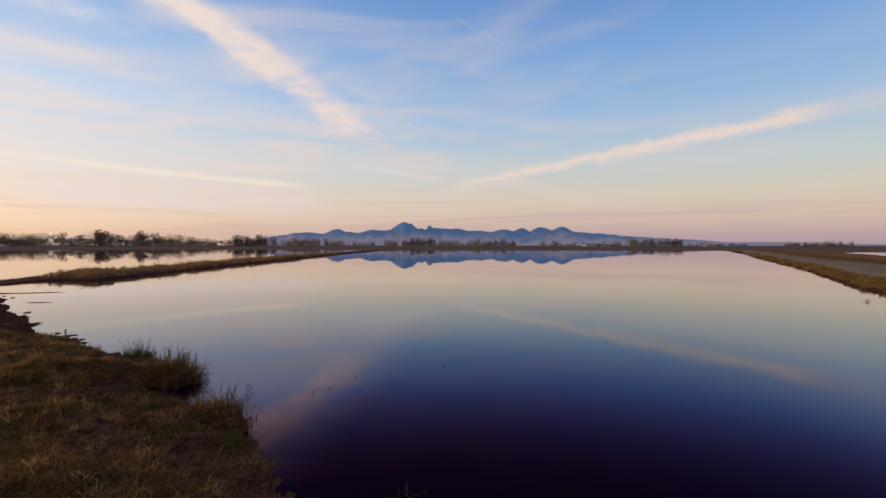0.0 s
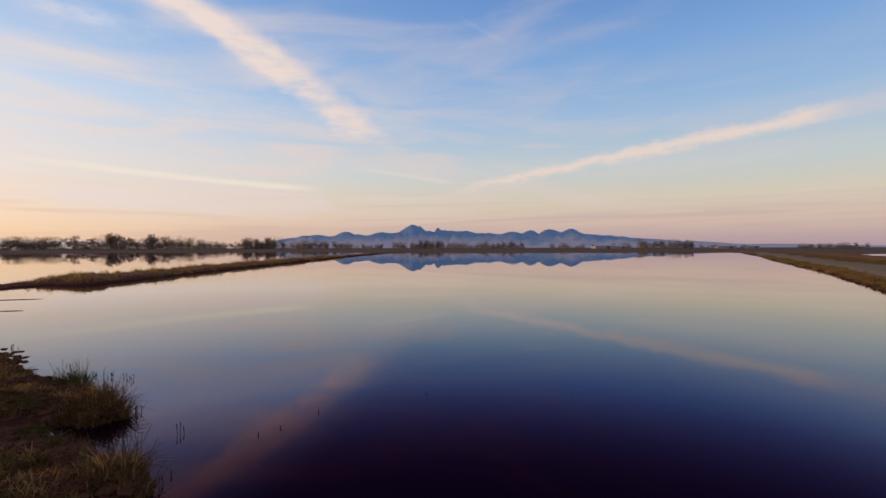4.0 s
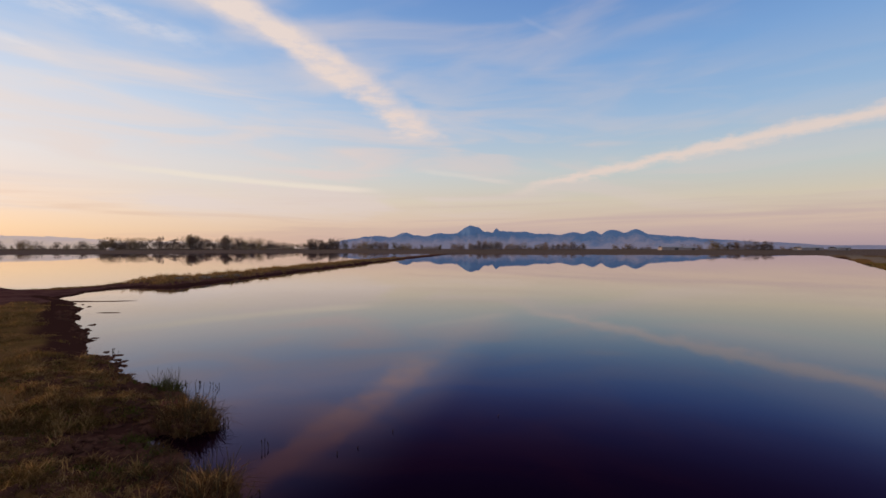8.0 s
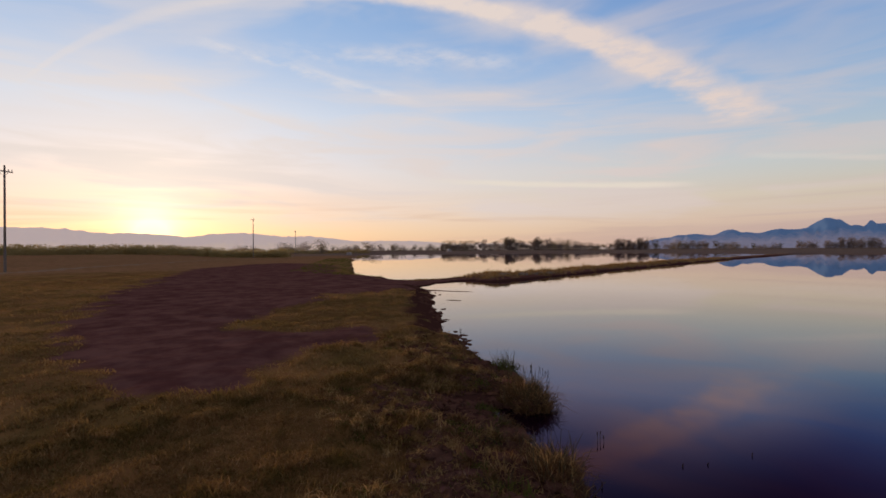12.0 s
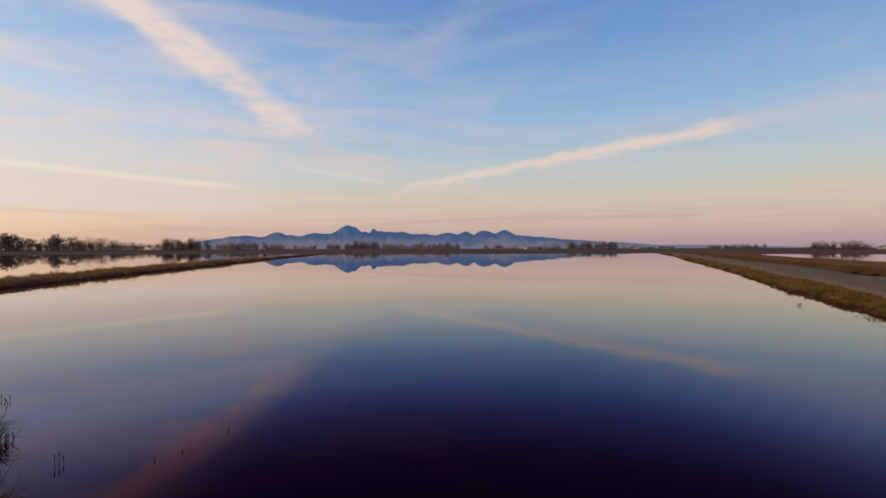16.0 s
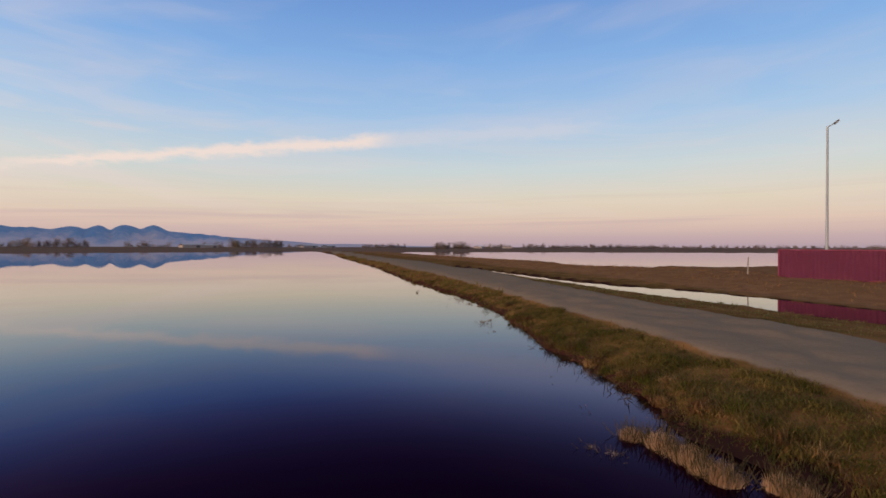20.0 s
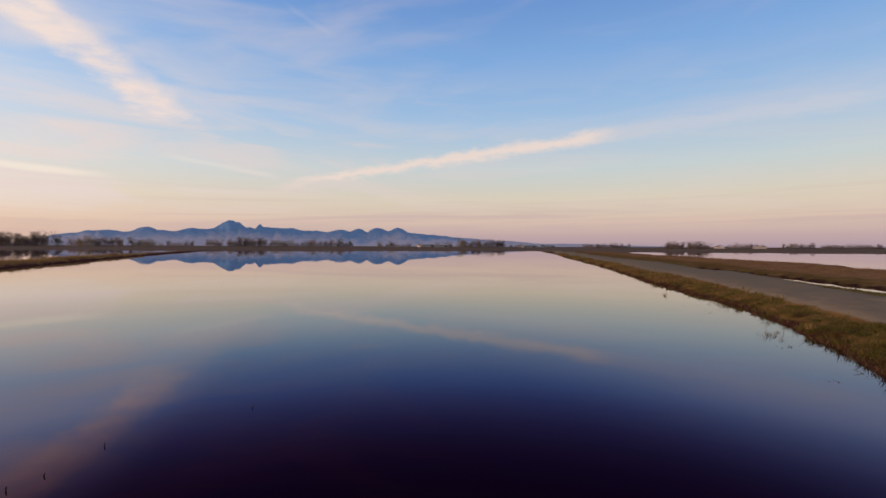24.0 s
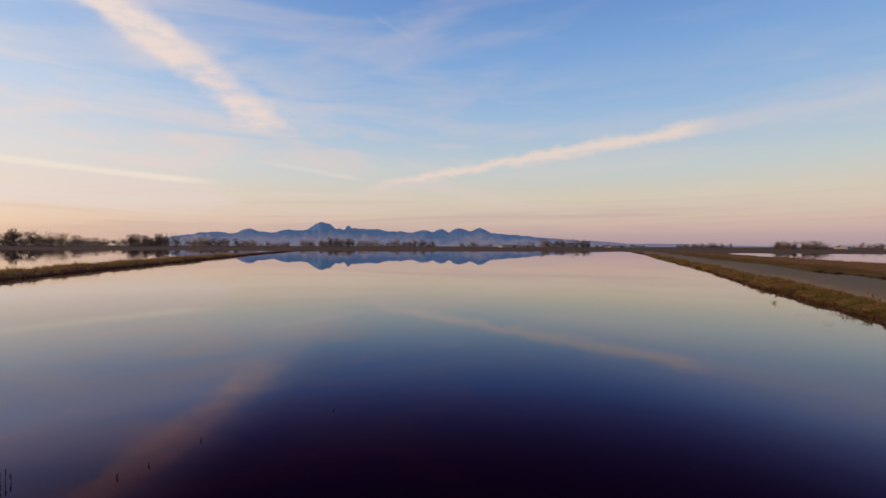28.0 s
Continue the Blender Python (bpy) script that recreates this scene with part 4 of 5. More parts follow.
def mast(x, y, top, turn):
    z = h_at(x, y)
    ob = thing("floodlight_mast", pose(x, y, z, 0, 0, turn), "tall slim grey steel mast with one tilted floodlight", "lamp post")
    t = top - z
    part("base_plate", box(bmesh.new(), 0, 0, 0.02, 0.5, 0.5, 0.06, 0.01), MAT["dark_steel"], ob)
    part("pole", tube(bmesh.new(), (0, 0, 0), (0, 0, t), 0.125, 0.08, 12), MAT["steel"], ob)
    part("arm", tube(bmesh.new(), (0, 0, t - 0.08), (0.42, 0, t + 0.16), 0.05, 0.045, 8), MAT["steel"], ob)
    head = part("lamp_head", box(bmesh.new(), 0, 0, 0, 0.52, 0.32, 0.13, 0.03), MAT["dark_steel"], ob)
    head.matrix_basis = pose(0.62, 0, t + 0.30, 0, -38, 0)
    part("lamp_glass", box(bmesh.new(), 0.03, 0, -0.08, 0.48, 0.28, 0.02, 0.005), MAT["lamp_glass"], head)


mast(57.0, 7.85, 14.35, -84)


def marker_post(x, y, tall):
    z = h_at(x, y)
    ob = thing("marker_post", pose(x, y, z, 2, 1, 30), "thin pale wooden marker post in the levee grass", "post")
    part("stake", box(bmesh.new(), 0, 0, tall / 2 - 0.2, 0.09, 0.09, tall + 0.4, 0.01), MAT["white_wood"], ob)
    part("cap", box(bmesh.new(), 0, 0, tall + 0.02, 0.11, 0.11, 0.04, 0.01), MAT["white_wood"], ob)


marker_post(53.4, 13.3, 1.55)


# ---- grass and reeds ----
def scatter(n, x0, x1, y0, y1, keep):
    x, y = rng.uniform(x0, x1, n), rng.uniform(y0, y1, n)
    k = keep(x, y)
    x, y = x[k], y[k]
    return np.stack([x, y, height(x, y) - 0.01], 1)


def stuff(name, pts, h0, h1, w0, w1, lean, mat, label):
    n = len(pts)
    hum = 0.55 + 0.9 * smooth01(wob(pts[:, 0], pts[:, 1], 0.55, 3) + 0.5 * wob(pts[:, 0], pts[:, 1], 1.7, 6), -0.5, 0.8)
    v, f = blades(pts, rng.uniform(h0, h1, n) * (0.7 + 0.6 * rng.random(n)) * hum, rng.uniform(w0, w1, n), np.full(n, lean))
    tagged(new(name, mesh_from(name, v, f, mat)), label, "grass", kind="stuff")


def clumped(pts, each, spread):
    p = np.repeat(pts, each, 0)
    p[:, 0] += rng.normal(0, spread, len(p))
    p[:, 1] += rng.normal(0, spread, len(p))
    p[:, 2] = height(p[:, 0], p[:, 1]) - 0.01
    return p[p[:, 2] > -0.05]


def on_west_bank(x, y):
    d = shore(x, y)
    edge = 1.0 * (x > -12) * (y < 15) * (y > 2) + 3.0 * (y >= 15) * (x > -36) * (y < 36)
    return (d > 0.75 + 0.55 * wob(x, y, 1.3, 7) + edge * (0.25 + 0.6 * wob(x, y, 0.8, 5)) + 0.9 * smooth01(-y, -10.5, -9.0) * (y > 2)) & (mud_mask(x, y) < 0.52 + 0.07 * rng.standard_normal(len(x))) & (x < 1.0 + 0.0 * y) & (wob(x, y, 1.3, 2) > -0.95 + 0.4 * rng.random(len(x)))


def on_east_bank(x, y):
    east, west = road_mask(x, y)
    s = LS.x * x + LS.y * y
    return (shore(x, y) > 0.15) & (east < 0.3 + 0.25 * wob(x, y, 0.9, 4)) & (s < 16)


stuff("bank_grass", clumped(scatter(15000, -10, 0.5, 2, 18, on_west_bank), 7, 0.07), 0.04, 0.11, 0.012, 0.028, 0.7, MAT["turf"], "short uneven turf on the west bank")
stuff("near_turf", clumped(scatter(15000, -10, 0, 2.2, 11, on_west_bank), 6, 0.06), 0.05, 0.14, 0.010, 0.022, 0.8, MAT["turf"], "thick tufted turf on the west bank")
stuff("rear_turf", clumped(scatter(6000, -16, 9, -9, 2.4, lambda x, y: (shore(x, y) > 0.3) & (wob(x, y, 1.3, 2) > -0.7)), 6, 0.09), 0.05, 0.14, 0.014, 0.03, 0.8, MAT["turf"],
      "short turf on the bank behind the water")
stuff("mid_bank_grass", clumped(scatter(19000, -24, -8.5, 2, 24, on_west_bank), 6, 0.09), 0.05, 0.13, 0.014, 0.032, 0.8, MAT["far_turf"], "short brown and olive turf along the west shore")
stuff("far_bank_grass", clumped(scatter(26000, -64, -22, 0, 46, on_west_bank), 5, 0.14), 0.05, 0.14, 0.02, 0.05, 0.8, MAT["far_turf"], "rough turf round the mud flat")
stuff("levee_grass", clumped(scatter(34000, 8.5, 30, 1, 34, on_east_bank), 7, 0.08), 0.05, 0.13, 0.012, 0.03, 0.7, MAT["levee_turf"], "short green grass on the levee slope")
stuff("near_levee_turf", clumped(scatter(16000, 8.5, 20, 1, 16, on_east_bank), 6, 0.07), 0.05, 0.15, 0.010, 0.022, 0.8, MAT["levee_turf"], "thick green turf at the foot of the levee")
stuff("far_levee_grass", clumped(scatter(16000, 18, 90, 20, 130, lambda x, y: on_east_bank(x, y) & (LS.x * x + LS.y * y > 6)), 5, 0.25), 0.10, 0.25, 0.04, 0.10, 0.6,
      MAT["levee_turf"], "grass along the far levee slope")


stuff("bank_tussocks", clumped(scatter(620, -14, 0, 2.5, 19, lambda x, y: on_west_bank(x, y) & (wob(x, y, 2.2, 1) > -0.4)), 60, 0.10), 0.09, 0.20, 0.008, 0.018, 0.8, MAT["turf"], "low dark tussocks in the bank turf")
def trodden(x, y):
    d = shore(x, y)
    open_mud = smooth01(d, 0.2, 1.9) * 0.75 + 0.5 * wob(x, y, 0.75, 3) + 0.3 * wob(x, y, 0.3, 5)
    return (d > 0.12) & (d < 3.2 + 0.8 * wob(x, y, 1.5, 4)) & (mud_mask(x, y) < 0.6) & (open_mud > 0.22 + 0.2 * rng.random(len(x)))


for name, n, each, h0, h1, mat, label in (("brown_tussocks", 620, 34, 0.07, 0.19, "sedge", "dead brown tussocks on the trampled muddy edge"),
                                          ("tan_tufts", 360, 26, 0.08, 0.22, "dike", "pale tan grass tufts on the trampled muddy edge"),
                                          ("green_tufts", 320, 36, 0.04, 0.13, "weed", "small green tufts on the trampled muddy edge")):
    stuff(name, clumped(scatter(n * 8, -13, -0.5, 3, 17, trodden)[:n], each, 0.06), h0, h1, 0.009, 0.020, 1.0, MAT[mat], label)
stuff("edge_grass", clumped(scatter(1500, -24, 0.5, 2, 26, lambda x, y: (shore(x, y) > 0.10) & ((y > 14) | (wob(x, y, 0.7, 4) > 0.45)) & (shore(x, y) < 1.5 + 0.9 * wob(x, y, 1.7, 3)) & (wob(x, y, 1.1, 6) > -0.1)), 8, 0.07), 0.06, 0.20, 0.008, 0.018, 1.0,
      MAT["sedge"], "ragged brown grass on the muddy edge")
stuff("levee_edge_grass", clumped(scatter(1800, 8, 36, 1, 42, lambda x, y: (shore(x, y) > 0.0) & (shore(x, y) < 0.9 + 0.6 * wob(x, y, 1.7, 3)) & (LS.x * x + LS.y * y < 14)), 8, 0.08),
      0.10, 0.26, 0.012, 0.025, 0.8, MAT["sedge"], "ragged grass at the foot of the levee")


def on_second_levee(x, y):
    s, w = LS.x * x + LS.y * y, LW.x * x + LW.y * y
    return (shore(x, y) > 1.0) & (s > 28) & (s < 48) & (w > 0) & (rng.random(len(x)) < smooth01(s, 28, 36) + 0.2)


stuff("tall_dry_grass", clumped(scatter(9000, 30, 100, -12, 110, on_second_levee), 6, 0.25), 0.08, 0.26, 0.02, 0.05, 0.6, MAT["tall_dry"], "tall reddish dry grass on the second levee")
stuff("dike_grass", clumped(scatter(16000, -44, -31, 43.5, 170, lambda x, y: (shore(x, y) > 0.9 + 0.7 * wob(x, y, 2.5, 6)) & (wob(x, y, 2.5, 1) > -0.5)), 6, 0.25), 0.10, 0.36, 0.03, 0.08, 0.5, MAT["dike"],
      "tufted brown grass along the narrow dike")
stuff("dike_tufts", clumped(scatter(520, -43, -31, 44, 150, lambda x, y: (shore(x, y) > 0.25) & (wob(x, y, 5.0, 2) > -0.2)), 36, 0.22), 0.25, 0.62, 0.02, 0.045, 0.5, MAT["dike"],
      "tall dry tufts standing along the dike")
stuff("verge_grass", clumped(scatter(17000, 16, 58, -10, 70, lambda x, y: (shore(x, y) > 0.1) & (road_mask(x, y)[0] < 0.3) & (LS.x * x + LS.y * y > 17) & (LS.x * x + LS.y * y < 24)), 6, 0.1),
      0.05, 0.14, 0.02, 0.04, 0.6, MAT["verge"], "yellowing verge grass beside the ditch")


stuff("pond_shore_grass", clumped(scatter(9000, -150, -48, 36, 105, lambda x, y: (inside_by(x, y, WEST_POND) > 0.4) & (inside_by(x, y, WEST_POND) < 9) & (x * 0.58 + y * 0.81 < 5.5)), 6, 0.3), 0.10, 0.26, 0.03, 0.07, 0.6,
      MAT["weed"], "tall green grass on the shore of the west pond")


def lumps(name, pts, s0, s1, mat, label):
    """Small ragged lumps of soil strewn over the points."""
    bm = bmesh.new()
    bmesh.ops.create_icosphere(bm, subdivisions=2, radius=1.0)
    ball = np.array([v.co[:] for v in bm.verts])
    tri = np.array([[v.index for v in f.verts] for f in bm.faces])
    bm.free()
    verts, faces = [], []
    for i, p in enumerate(pts):
        size = rng.uniform(s0, s1) * np.array([rng.uniform(0.8, 1.6), rng.uniform(0.6, 1.1), rng.uniform(0.35, 0.65)])
        v = ball * (1 + 0.28 * rng.standard_normal((len(ball), 1))) * size
        t = rng.uniform(0, 6.28)
        verts.append(np.stack([v[:, 0] * math.cos(t) - v[:, 1] * math.sin(t), v[:, 0] * math.sin(t) + v[:, 1] * math.cos(t), v[:, 2]], 1) + p)
        faces.append(tri + i * len(ball))
    tagged(new(name, mesh_from(name, np.concatenate(verts), np.concatenate(faces), mat, True)), label, "mud", kind="stuff")


near_edge = lambda x, y: (shore(x, y) > -0.22) & (shore(x, y) < 0.55 + 0.5 * wob(x, y, 2.2, 4)) & (y < 33)
lumps("shore_mud", scatter(16000, -31, -1.0, 5, 33, near_edge)[:900], 0.04, 0.15, MAT["clod"], "dark crumbled mud lumps along the west shore")
lumps("trodden_clods", scatter(9000, -12, -1.0, 4, 15, lambda x, y: (shore(x, y) > 0.0) & (shore(x, y) < 2.6) & (wob(x, y, 0.75, 3) < 0.3))[:1300], 0.03, 0.12, MAT["clod"], "dark lumps of trodden mud between the tufts")
lumps("levee_shore_mud", scatter(9000, 8.5, 40, 2, 50, lambda x, y: (shore(x, y) > -0.12) & (shore(x, y) < 0.30) & (LS.x * x + LS.y * y < 14))[:420], 0.03, 0.10, MAT["clod"],
      "dark mud crumbs at the foot of the levee")
stuff("dead_stems", scatter(9000, -8.5, -0.5, 4.5, 11, lambda x, y: (shore(x, y) > 0.0) & (shore(x, y) < 2.3) & (y < 9.2 + 0.5 * wob(x, y, 1.0, 2)))[:2600], 0.08, 0.24, 0.005, 0.010, 1.8, MAT["dead_stem"], "pale dead stems lying over the bank's edge")
stuff("levee_dead_stems", scatter(5000, 8.5, 32, 2, 38, lambda x, y: (shore(x, y) > -0.25) & (shore(x, y) < 0.9) & (LS.x * x + LS.y * y < 12))[:420], 0.15, 0.36, 0.006, 0.012, 1.6,
      MAT["dead_stem"], "pale dead stems at the foot of the levee")


def sedge_clump(x, y, r, tall, n, mat, label, name="sedge_clump", group="sedge clumps at the water's edge", lean=0.75):
    z = max(h_at(x, y), -0.12)
    ob = thing(name, pose(x, y, z), label, "water plant", group)
    a, q = rng.uniform(0, 2 * math.pi, n), r * np.sqrt(rng.random(n))
    base = np.stack([np.cos(a) * q, np.sin(a) * q, np.zeros(n) - 0.03], 1)
    v, f = blades(base, rng.uniform(0.45, 1.0, n) * tall * (1.0 - 0.35 * (q / r) ** 2), rng.uniform(0.010, 0.022, n) * (0.6 if name == "straw_tuft" else 1.0), lean * (0.5 + 1.0 * q / r), 0.45)
    part("foliage", mesh_from("foliage", v, f, mat), None, ob)["kind"] = "stuff"
    n2 = max(n // 12, 3)
    a, q = rng.uniform(0, 2 * math.pi, n2), r * np.sqrt(rng.random(n2))
    bm = bmesh.new()
    for k in range(n2):
        p = Vector((math.cos(a[k]) * q[k], math.sin(a[k]) * q[k], -0.03))
        e = p + Vector((rng.normal(0, 0.12), rng.normal(0, 0.12), tall * rng.uniform(0.6, 1.1)))
        tube(bm, p, e, 0.006, 0.003, 4)
    part("dead_growth", bm, MAT["stalk"], ob, "dead brown stalks")["kind"] = "stuff"
    return ob


def mat_mound(x, y, rx, ry, h, turn, label):
    """A low heap of dead roots and mud under the sedge."""
    ob = thing("mud_mound", pose(x, y, max(h_at(x, y), -0.1) - 0.03, 0, 0, turn), label, "mud", "mud mounds at the water's edge")
    bm = bmesh.new()
    bmesh.ops.create_icosphere(bm, subdivisions=4, radius=1.0)
    for v in bm.verts:
        k = 1 + 0.35 * noise.noise(v.co * 2.3 + Vector((x, y, 0))) + 0.30 * noise.noise(v.co * 6.0) + 0.16 * noise.noise(v.co * 14.0)
        v.co = Vector((v.co.x * rx * k, v.co.y * ry * k, v.co.z * h * 0.75 * k))
    part("soil", bm, MAT["clod"], ob)


def reed(x, y, tall, n, label="thin reed stems with dark seed heads standing in water", name="reed"):
    ob = thing(name, pose(x, y, -0.25), label, "reed", "reeds standing in the pond")
    for k in range(n):
        p = Vector((rng.normal(0, 0.05), rng.normal(0, 0.05), 0))
        e = p + Vector((rng.normal(0, 0.05), rng.normal(0, 0.05), 0.25 + tall * rng.uniform(0.28, 0.5)))
        stem = part("stem", tube(bmesh.new(), p, e, 0.006, 0.004, 5), MAT["stalk"], ob)
        d = (e - p).normalized()
        part("seed_head", tube(bmesh.new(), e - d * 0.05, e + d * 0.015, 0.010, 0.006, 6), MAT["head"], stem)


# west bank: separate clumps with open water between them, from far to near
SEDGES = [(-6.35, 11.25, 0.42, 0.68, 520), (-6.0, 11.10, 0.34, 0.62, 460), (-6.75, 11.55, 0.34, 0.48, 260), (-6.1, 10.85, 0.28, 0.44, 300), (-3.95, 8.35, 0.40, 0.54, 460), (-4.3, 8.65, 0.32, 0.36, 300),
          (-3.6, 8.1, 0.28, 0.38, 260), (-7.45, 12.35, 0.26, 0.30, 140), (-2.6, 6.45, 0.30, 0.28, 160), (-6.55, 11.0, 0.34, 0.34, 320), (-5.75, 11.2, 0.22, 0.36, 200),
          (-5.85, 9.85, 0.30, 0.24, 220), (-5.15, 9.05, 0.32, 0.26, 240), (-6.2, 10.05, 0.28, 0.22, 160), (-3.1, 7.3, 0.28, 0.28, 180), (-8.0, 12.6, 0.28, 0.24, 120), (-7.1, 11.4, 0.3, 0.22, 140), (-4.7, 8.75, 0.3, 0.24, 200)]
for cx, cy, r, tall, n in SEDGES:
    sedge_clump(cx, cy, r, tall, n, MAT["sedge"], "dark tangled sedge clump on the muddy water's edge", lean=0.95)
for cx, cy, r, tall, n in SEDGES[:11]:
    sedge_clump(cx, cy + 0.05, r * 0.95, tall * 1.15, n // 5, MAT["dike"], "thin tan grass stems standing out of the sedge", "dry_tuft", "dry tufts at the water's edge", 0.55)
for cx, cy, rx, ry, h, a in [(-6.3, 11.2, 0.55, 0.36, 0.20, -40), (-3.95, 8.35, 0.6, 0.34, 0.16, -40), (-5.5, 9.55, 0.5, 0.3, 0.13, -50), (-8.0, 12.8, 0.6, 0.3, 0.13, -35),
                             (-2.9, 7.0, 0.4, 0.28, 0.12, -50), (-10.8, 14.6, 0.7, 0.35, 0.14, -35), (-13.2, 16.4, 0.8, 0.35, 0.14, -40), (-4.9, 8.95, 0.45, 0.28, 0.13, -30)]:
    mat_mound(cx, cy, rx, ry, h, a, "dark wet heap of mud and roots at the shore")
sedge_clump(-8.55, 13.35, 0.38, 0.60, 340, MAT["weed"], "fresh green weed bush at the water's edge", "weed_bush", "green weeds on the bank", 0.7)
sedge_clump(-8.2, 13.05, 0.28, 0.34, 120, MAT["weed"], "fresh green weed bush at the water's edge", "weed_bush", "green weeds on the bank", 0.8)
for cx, cy, r, tall, n in [(-6.6, 9.9, 0.40, 0.26, 170), (-9.6, 12.4, 0.35, 0.20, 90), (-7.6, 11.0, 0.35, 0.22, 90), (-5.4, 8.6, 0.35, 0.24, 110), (-4.0, 7.3, 0.35, 0.30, 130), (-3.3, 7.4, 0.3, 0.34, 120),
                           (-6.0, 9.4, 0.45, 0.18, 120), (-7.1, 8.4, 0.45, 0.16, 120), (-8.2, 9.6, 0.5, 0.16, 120)]:
    sedge_clump(cx, cy, r, tall, n, MAT["weed"], "low green weed tuft in the bank turf", "weed_bush", "green weeds on the bank", 0.9)
sedge_clump(-0.5, 6.05, 0.12, 0.34, 26, MAT["weed"], "sparse green grass blades standing in shallow water", "water_grass", "grass standing in the pond", 0.8)
sedge_clump(-0.25, 6.0, 0.10, 0.22, 16, MAT["weed"], "sparse green grass blades standing in shallow water", "water_grass", "grass standing in the pond", 0.8)
for cx, cy, tall, n in [(-4.2, 10.4, 0.5, 3), (-8.0, 14.0, 0.34, 3), (-7.35, 13.85, 0.36, 3), (-7.7, 13.95, 0.30, 2), (-8.45, 14.1, 0.28, 2), (-13.65, 17.3, 0.46, 4), (-13.4, 17.1, 0.3, 3),
                        (-2.8, 10.3, 0.13, 1), (-2.55, 10.7, 0.10, 1), (-2.2, 11.5, 0.14, 1), (-0.1, 12.7, 0.10, 1), (-3.35, 8.45, 0.42, 3), (-3.5, 8.8, 0.3, 2), (-5.6, 11.5, 0.45, 3)]:
    reed(cx, cy, tall * 0.7, n)

# clods broken off the bank
CLODS = [(-12.6, 16.3), (-13.1, 16.9), (-12.2, 16.1), (-13.9, 17.3), (-11.7, 15.6), (-16.6, 19.6), (-19.6, 22.6), (-26.0, 28.9), (-27.3, 29.8), (-12.9, 16.0)]
for k, (cx, cy) in enumerate(CLODS):
    ob = thing("mud_clod", pose(cx, cy, max(h_at(cx, cy), -0.05), 0, 0, 40 * k), "small dark clod of mud at the water's edge", "mud", "clods along the shore")
    bm = bmesh.new()
    bmesh.ops.create_icosphere(bm, subdivisions=2, radius=1.0)
    for v in bm.verts:
        q = 1 + 0.35 * noise.noise(v.co * 1.7 + Vector((k * 5.0, 0, 0)))
        v.co = Vector((v.co.x * 0.22 * q, v.co.y * 0.13 * q, v.co.z * 0.09 * q))
    part("lump", bm, MAT["clod"], ob)


def spit(x, y, rx, ry, turn):
    ob = thing("mud_spit", pose(x, y, 0.0, 0, 0, turn), "thin dark spit of weed lying on the water", "mud", "weed spits off the bank")
    bm = bmesh.new()
    bmesh.ops.create_icosphere(bm, subdivisions=3, radius=1.0)
    for v in bm.verts:
        q = 1 + 0.4 * noise.noise(v.co * 2.1 + Vector((x, 0, 0)))
        v.co = Vector((v.co.x * rx * q, v.co.y * ry * q, v.co.z * 0.025 * q))
    part("weed_mat", bm, MAT["clod"], ob)


spit(-27.6, 31.8, 2.0, 0.22, 20)
spit(-29.0, 31.6, 1.2, 0.2, 5)
spit(-22.4, 26.6, 0.6, 0.12, 10)

ob = thing("plastic_scrap", pose(-7.3, 11.9, h_at(-7.3, 11.9) + 0.02, 8, 5, 40), "crumpled faded red plastic scrap on the bank", "litter")
bm = bmesh.new()
bmesh.ops.create_grid(bm, x_segments=8, y_segments=6, size=0.5)
for v in bm.verts:
    v.co = Vector((v.co.x * 0.34, v.co.y * 0.20, 0.05 * noise.noise(v.co * 4.0) + 0.03))
bmesh.ops.solidify(bm, geom=bm.faces[:], thickness=0.004)
part("sheet", bm, MAT["scrap"], ob)

# east levee: straw heads in the shallows, sprigs further out
for cx, cy, r, tall, n in [(9.24, 5.20, 0.13, 0.30, 300), (9.40, 4.98, 0.12, 0.20, 200), (9.22, 4.72, 0.15, 0.36, 380), (9.00, 4.48, 0.12, 0.20, 200), (8.98, 4.18, 0.16, 0.36, 380), (8.72, 3.92, 0.14, 0.26, 260),
                           (8.66, 3.66, 0.15, 0.36, 360), (8.86, 3.50, 0.12, 0.20, 180), (8.92, 3.02, 0.14, 0.34, 320), (8.86, 2.78, 0.15, 0.30, 320), (8.42, 5.48, 0.09, 0.16, 70), (8.40, 5.16, 0.10, 0.17, 90)]:
    sedge_clump(cx, cy, r * 1.55, tall * 1.35, n * 4, MAT["straw"], "golden dry straw tuft standing in the shallow water", "straw_tuft", "straw tufts off the levee", 0.17)


def sprig(x, y, n, tall, mat, spread):
    ob = thing("water_weed", pose(x, y, -0.06), "small dark weed sprigs poking through the water", "water plant", "weed sprigs off the levee")
    base = np.stack([rng.normal(0, spread, n), rng.normal(0, spread * 0.6, n), np.zeros(n)], 1)
    v, f = blades(base, rng.uniform(0.5, 1.0, n) * tall, rng.uniform(0.010, 0.020, n), np.full(n, 0.9), 0.4)
    part("foliage", mesh_from("foliage", v, f, mat), None, ob)["kind"] = "stuff"


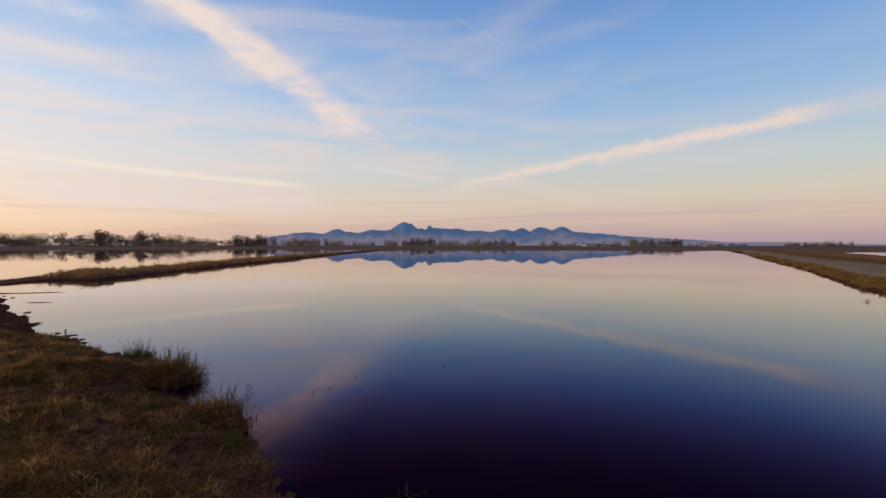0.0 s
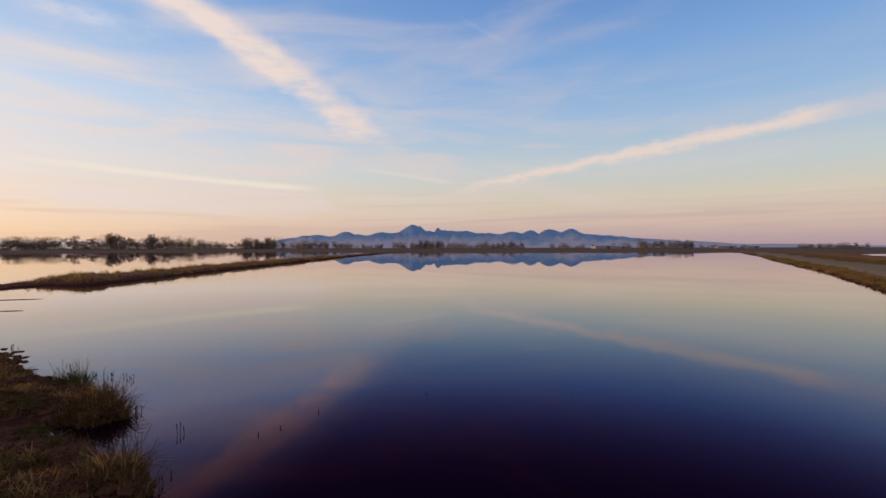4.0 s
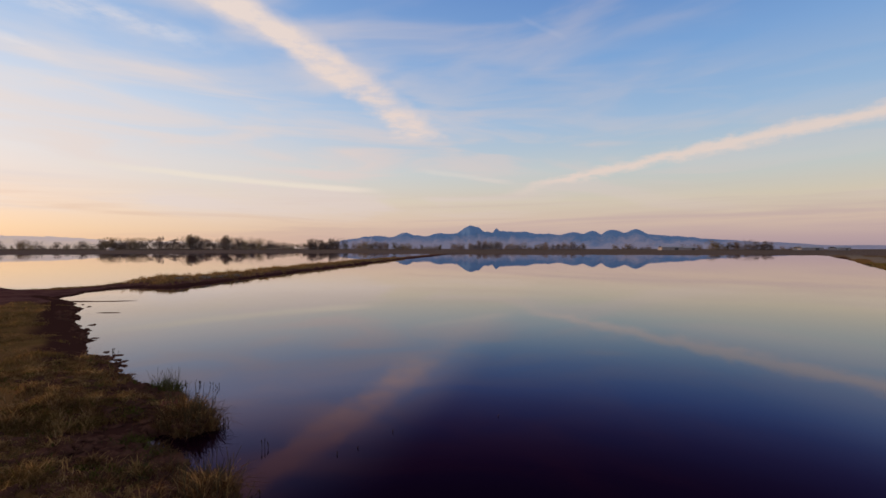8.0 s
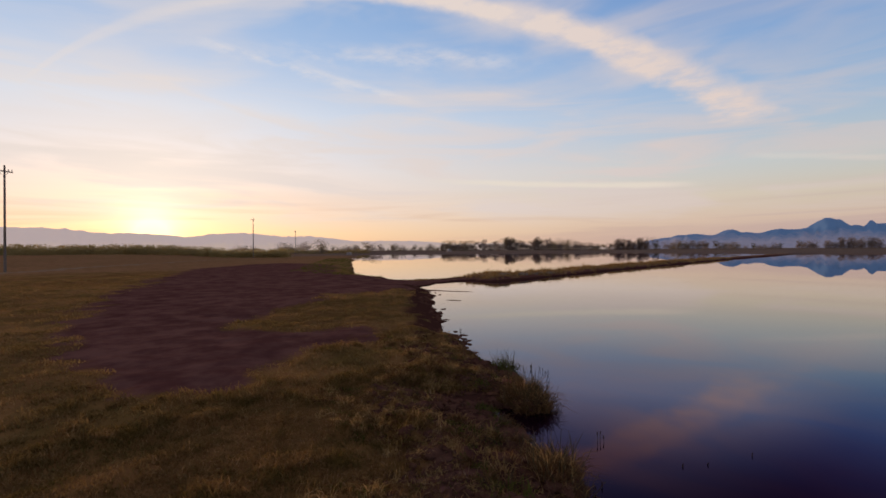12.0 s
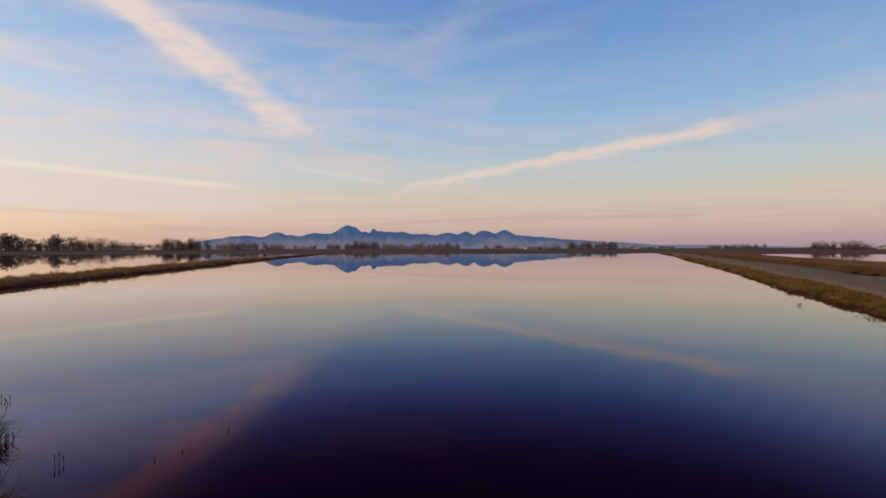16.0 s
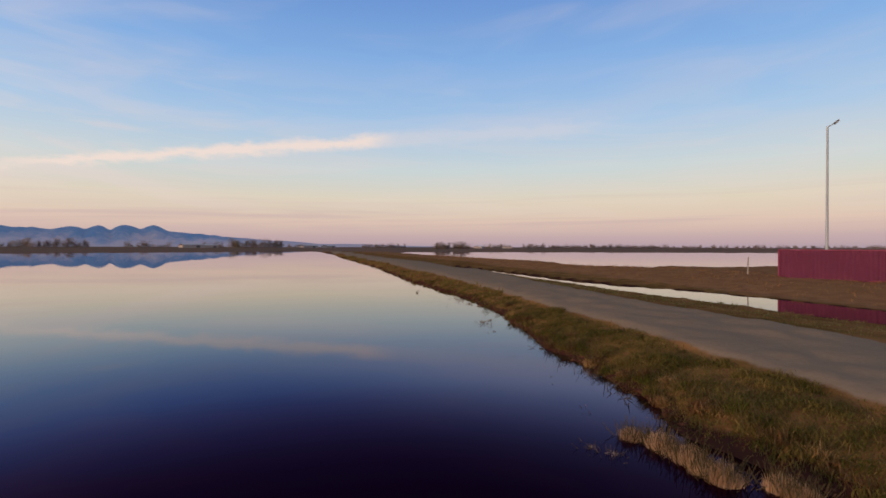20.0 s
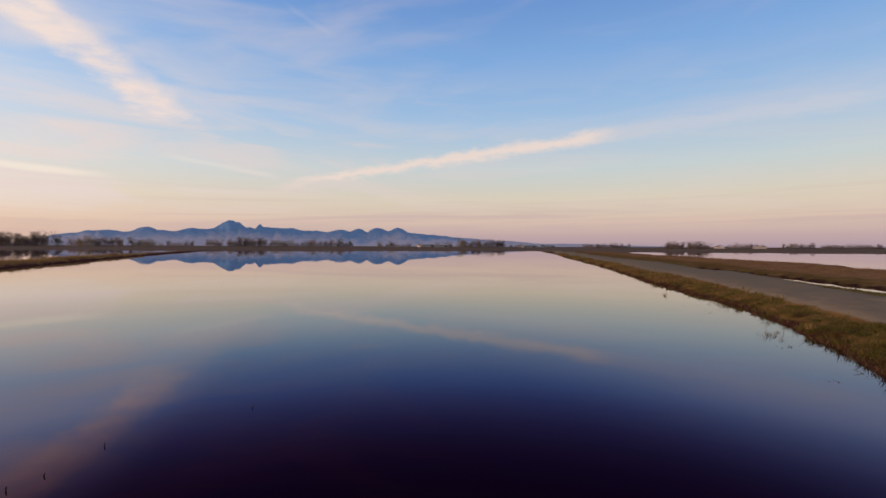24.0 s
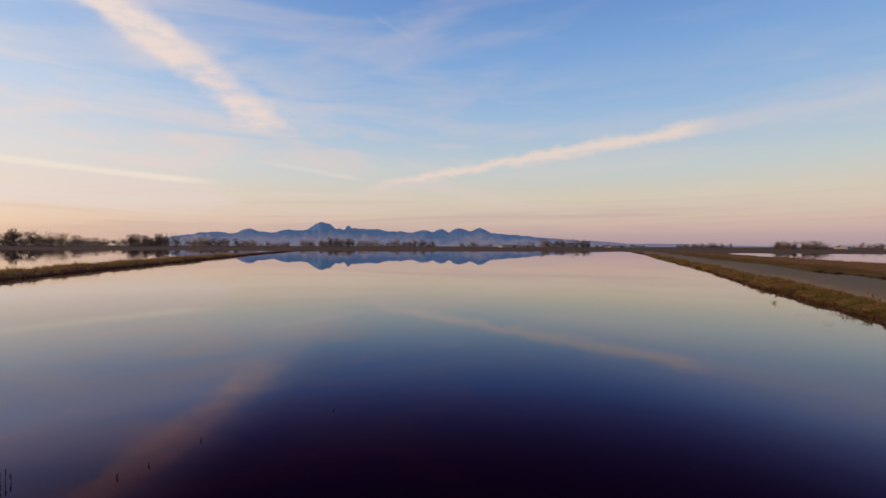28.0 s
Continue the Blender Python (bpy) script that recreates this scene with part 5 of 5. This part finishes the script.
for cx, cy, n, tall, sp in [(16.75, 14.77, 26, 0.30, 0.22), (17.1, 15.2, 16, 0.22, 0.18), (16.4, 14.2, 12, 0.22, 0.15), (17.6, 15.3, 14, 0.22, 0.18), (23.98, 27.06, 16, 0.42, 0.10),
                            (24.6, 27.4, 10, 0.15, 0.25), (19.9, 20.0, 14, 0.15, 0.25), (20.5, 20.8, 10, 0.15, 0.2), (21.4, 22.4, 10, 0.15, 0.2), (15.5, 13.4, 10, 0.20, 0.12),
                            (11.1, 8.0, 8, 0.15, 0.07), (11.6, 8.3, 7, 0.13, 0.07), (9.8, 6.3, 8, 0.14, 0.06), (10.1, 6.6, 7, 0.14, 0.06), (12.7, 10.3, 8, 0.14, 0.08)]:
    sprig(cx, cy, n, tall, MAT["sedge"], sp)
for k in range(34):
    w = 6 + k * 0.75 + rng.normal(0, 0.3)
    s = float(np.interp(w, [7, 14, 23, 36, 54], [6.7, 7.6, 9.2, 9.4, 10.0])) + rng.uniform(-0.25, 0.55)
    cx, cy = lev(s, w)
    sedge_clump(cx, cy, rng.uniform(0.15, 0.35), rng.uniform(0.20, 0.42), int(rng.integers(40, 90)), MAT["sedge"] if k % 3 else MAT["weed"],
                "low green sedge tuft along the levee's edge", "sedge_tuft", "sedge tufts along the levee", 0.7)

FOOT = [(9.2, 2.9), (10.2, 4.5), (11.7, 6.3), (13.4, 8.7), (15.2, 11.0), (19.3, 15.5), (23.6, 21.8)]
for k in range(44):
    u = (k / 44) ** 1.3 * 5.6 + rng.normal(0, 0.08)
    i = min(max(int(u), 0), 5)
    a, b = Vector(FOOT[i]), Vector(FOOT[i + 1])
    p = a.lerp(b, u - i) + Vector((0.877, -0.480)) * rng.uniform(0.10, 0.90)
    sedge_clump(p.x, p.y, rng.uniform(0.14, 0.30), rng.uniform(0.20, 0.46), int(rng.integers(60, 150)), (MAT["weed"], MAT["sedge"], MAT["levee_turf"], MAT["dike"])[k % 4],
                ("fresh green tuft at the foot of the levee", "dark brown sedge tuft at the foot of the levee", "olive grass tuft at the foot of the levee", "pale dry grass tuft at the foot of the levee")[k % 4],
                "foot_tuft", "tufts at the foot of the levee", 0.8)


def twig_heap(x, y, n, spread, tall):
    ob = thing("twig_heap", pose(x, y, max(h_at(x, y), -0.03), 0, 0, 28), "tangled dead brown twigs washed up at the levee's foot", "driftwood", "twigs along the levee")
    for k in range(n):
        p = Vector((rng.normal(0, spread), rng.normal(0, spread * 0.5), rng.uniform(-0.02, 0.03)))
        a = rng.uniform(0, 6.28)
        q = p + Vector((math.cos(a) * rng.uniform(0.1, 0.35), math.sin(a) * rng.uniform(0.1, 0.3), rng.uniform(0.02, tall)))
        part("twig", tube(bmesh.new(), p, q, 0.010, 0.004, 5), MAT["stalk"], ob)


for cx, cy, n, sp in [(14.4, 10.4, 12, 0.35), (15.1, 10.9, 10, 0.3), (12.5, 7.7, 12, 0.3), (12.0, 6.9, 9, 0.25), (11.2, 6.0, 9, 0.25), (10.6, 5.0, 9, 0.22), (17.2, 13.4, 8, 0.3)]:
    twig_heap(cx, cy, n, sp, 0.22)

# rubble on the dike
for k in range(9):
    cx, cy = -33.4 + rng.normal(0, 0.5), 47.0 + k * 1.3 + rng.normal(0, 0.3)
    ob = thing("rubble_stone", pose(cx, cy, max(h_at(cx, cy), 0.0) + 0.02, 0, 0, 50 * k), "grey broken stone slab on the dike's edge", "stone", "stones on the dike")
    bm = bmesh.new()
    bmesh.ops.create_icosphere(bm, subdivisions=2, radius=1.0)
    for v in bm.verts:
        q = 1 + 0.3 * noise.noise(v.co * 1.3 + Vector((k * 3.0, 1, 0)))
        v.co = Vector((v.co.x * 0.55 * q, v.co.y * 0.4 * q, max(min(v.co.z * 0.3, 0.16), -0.2) * q))
    part("block", bm, MAT["stone"], ob)
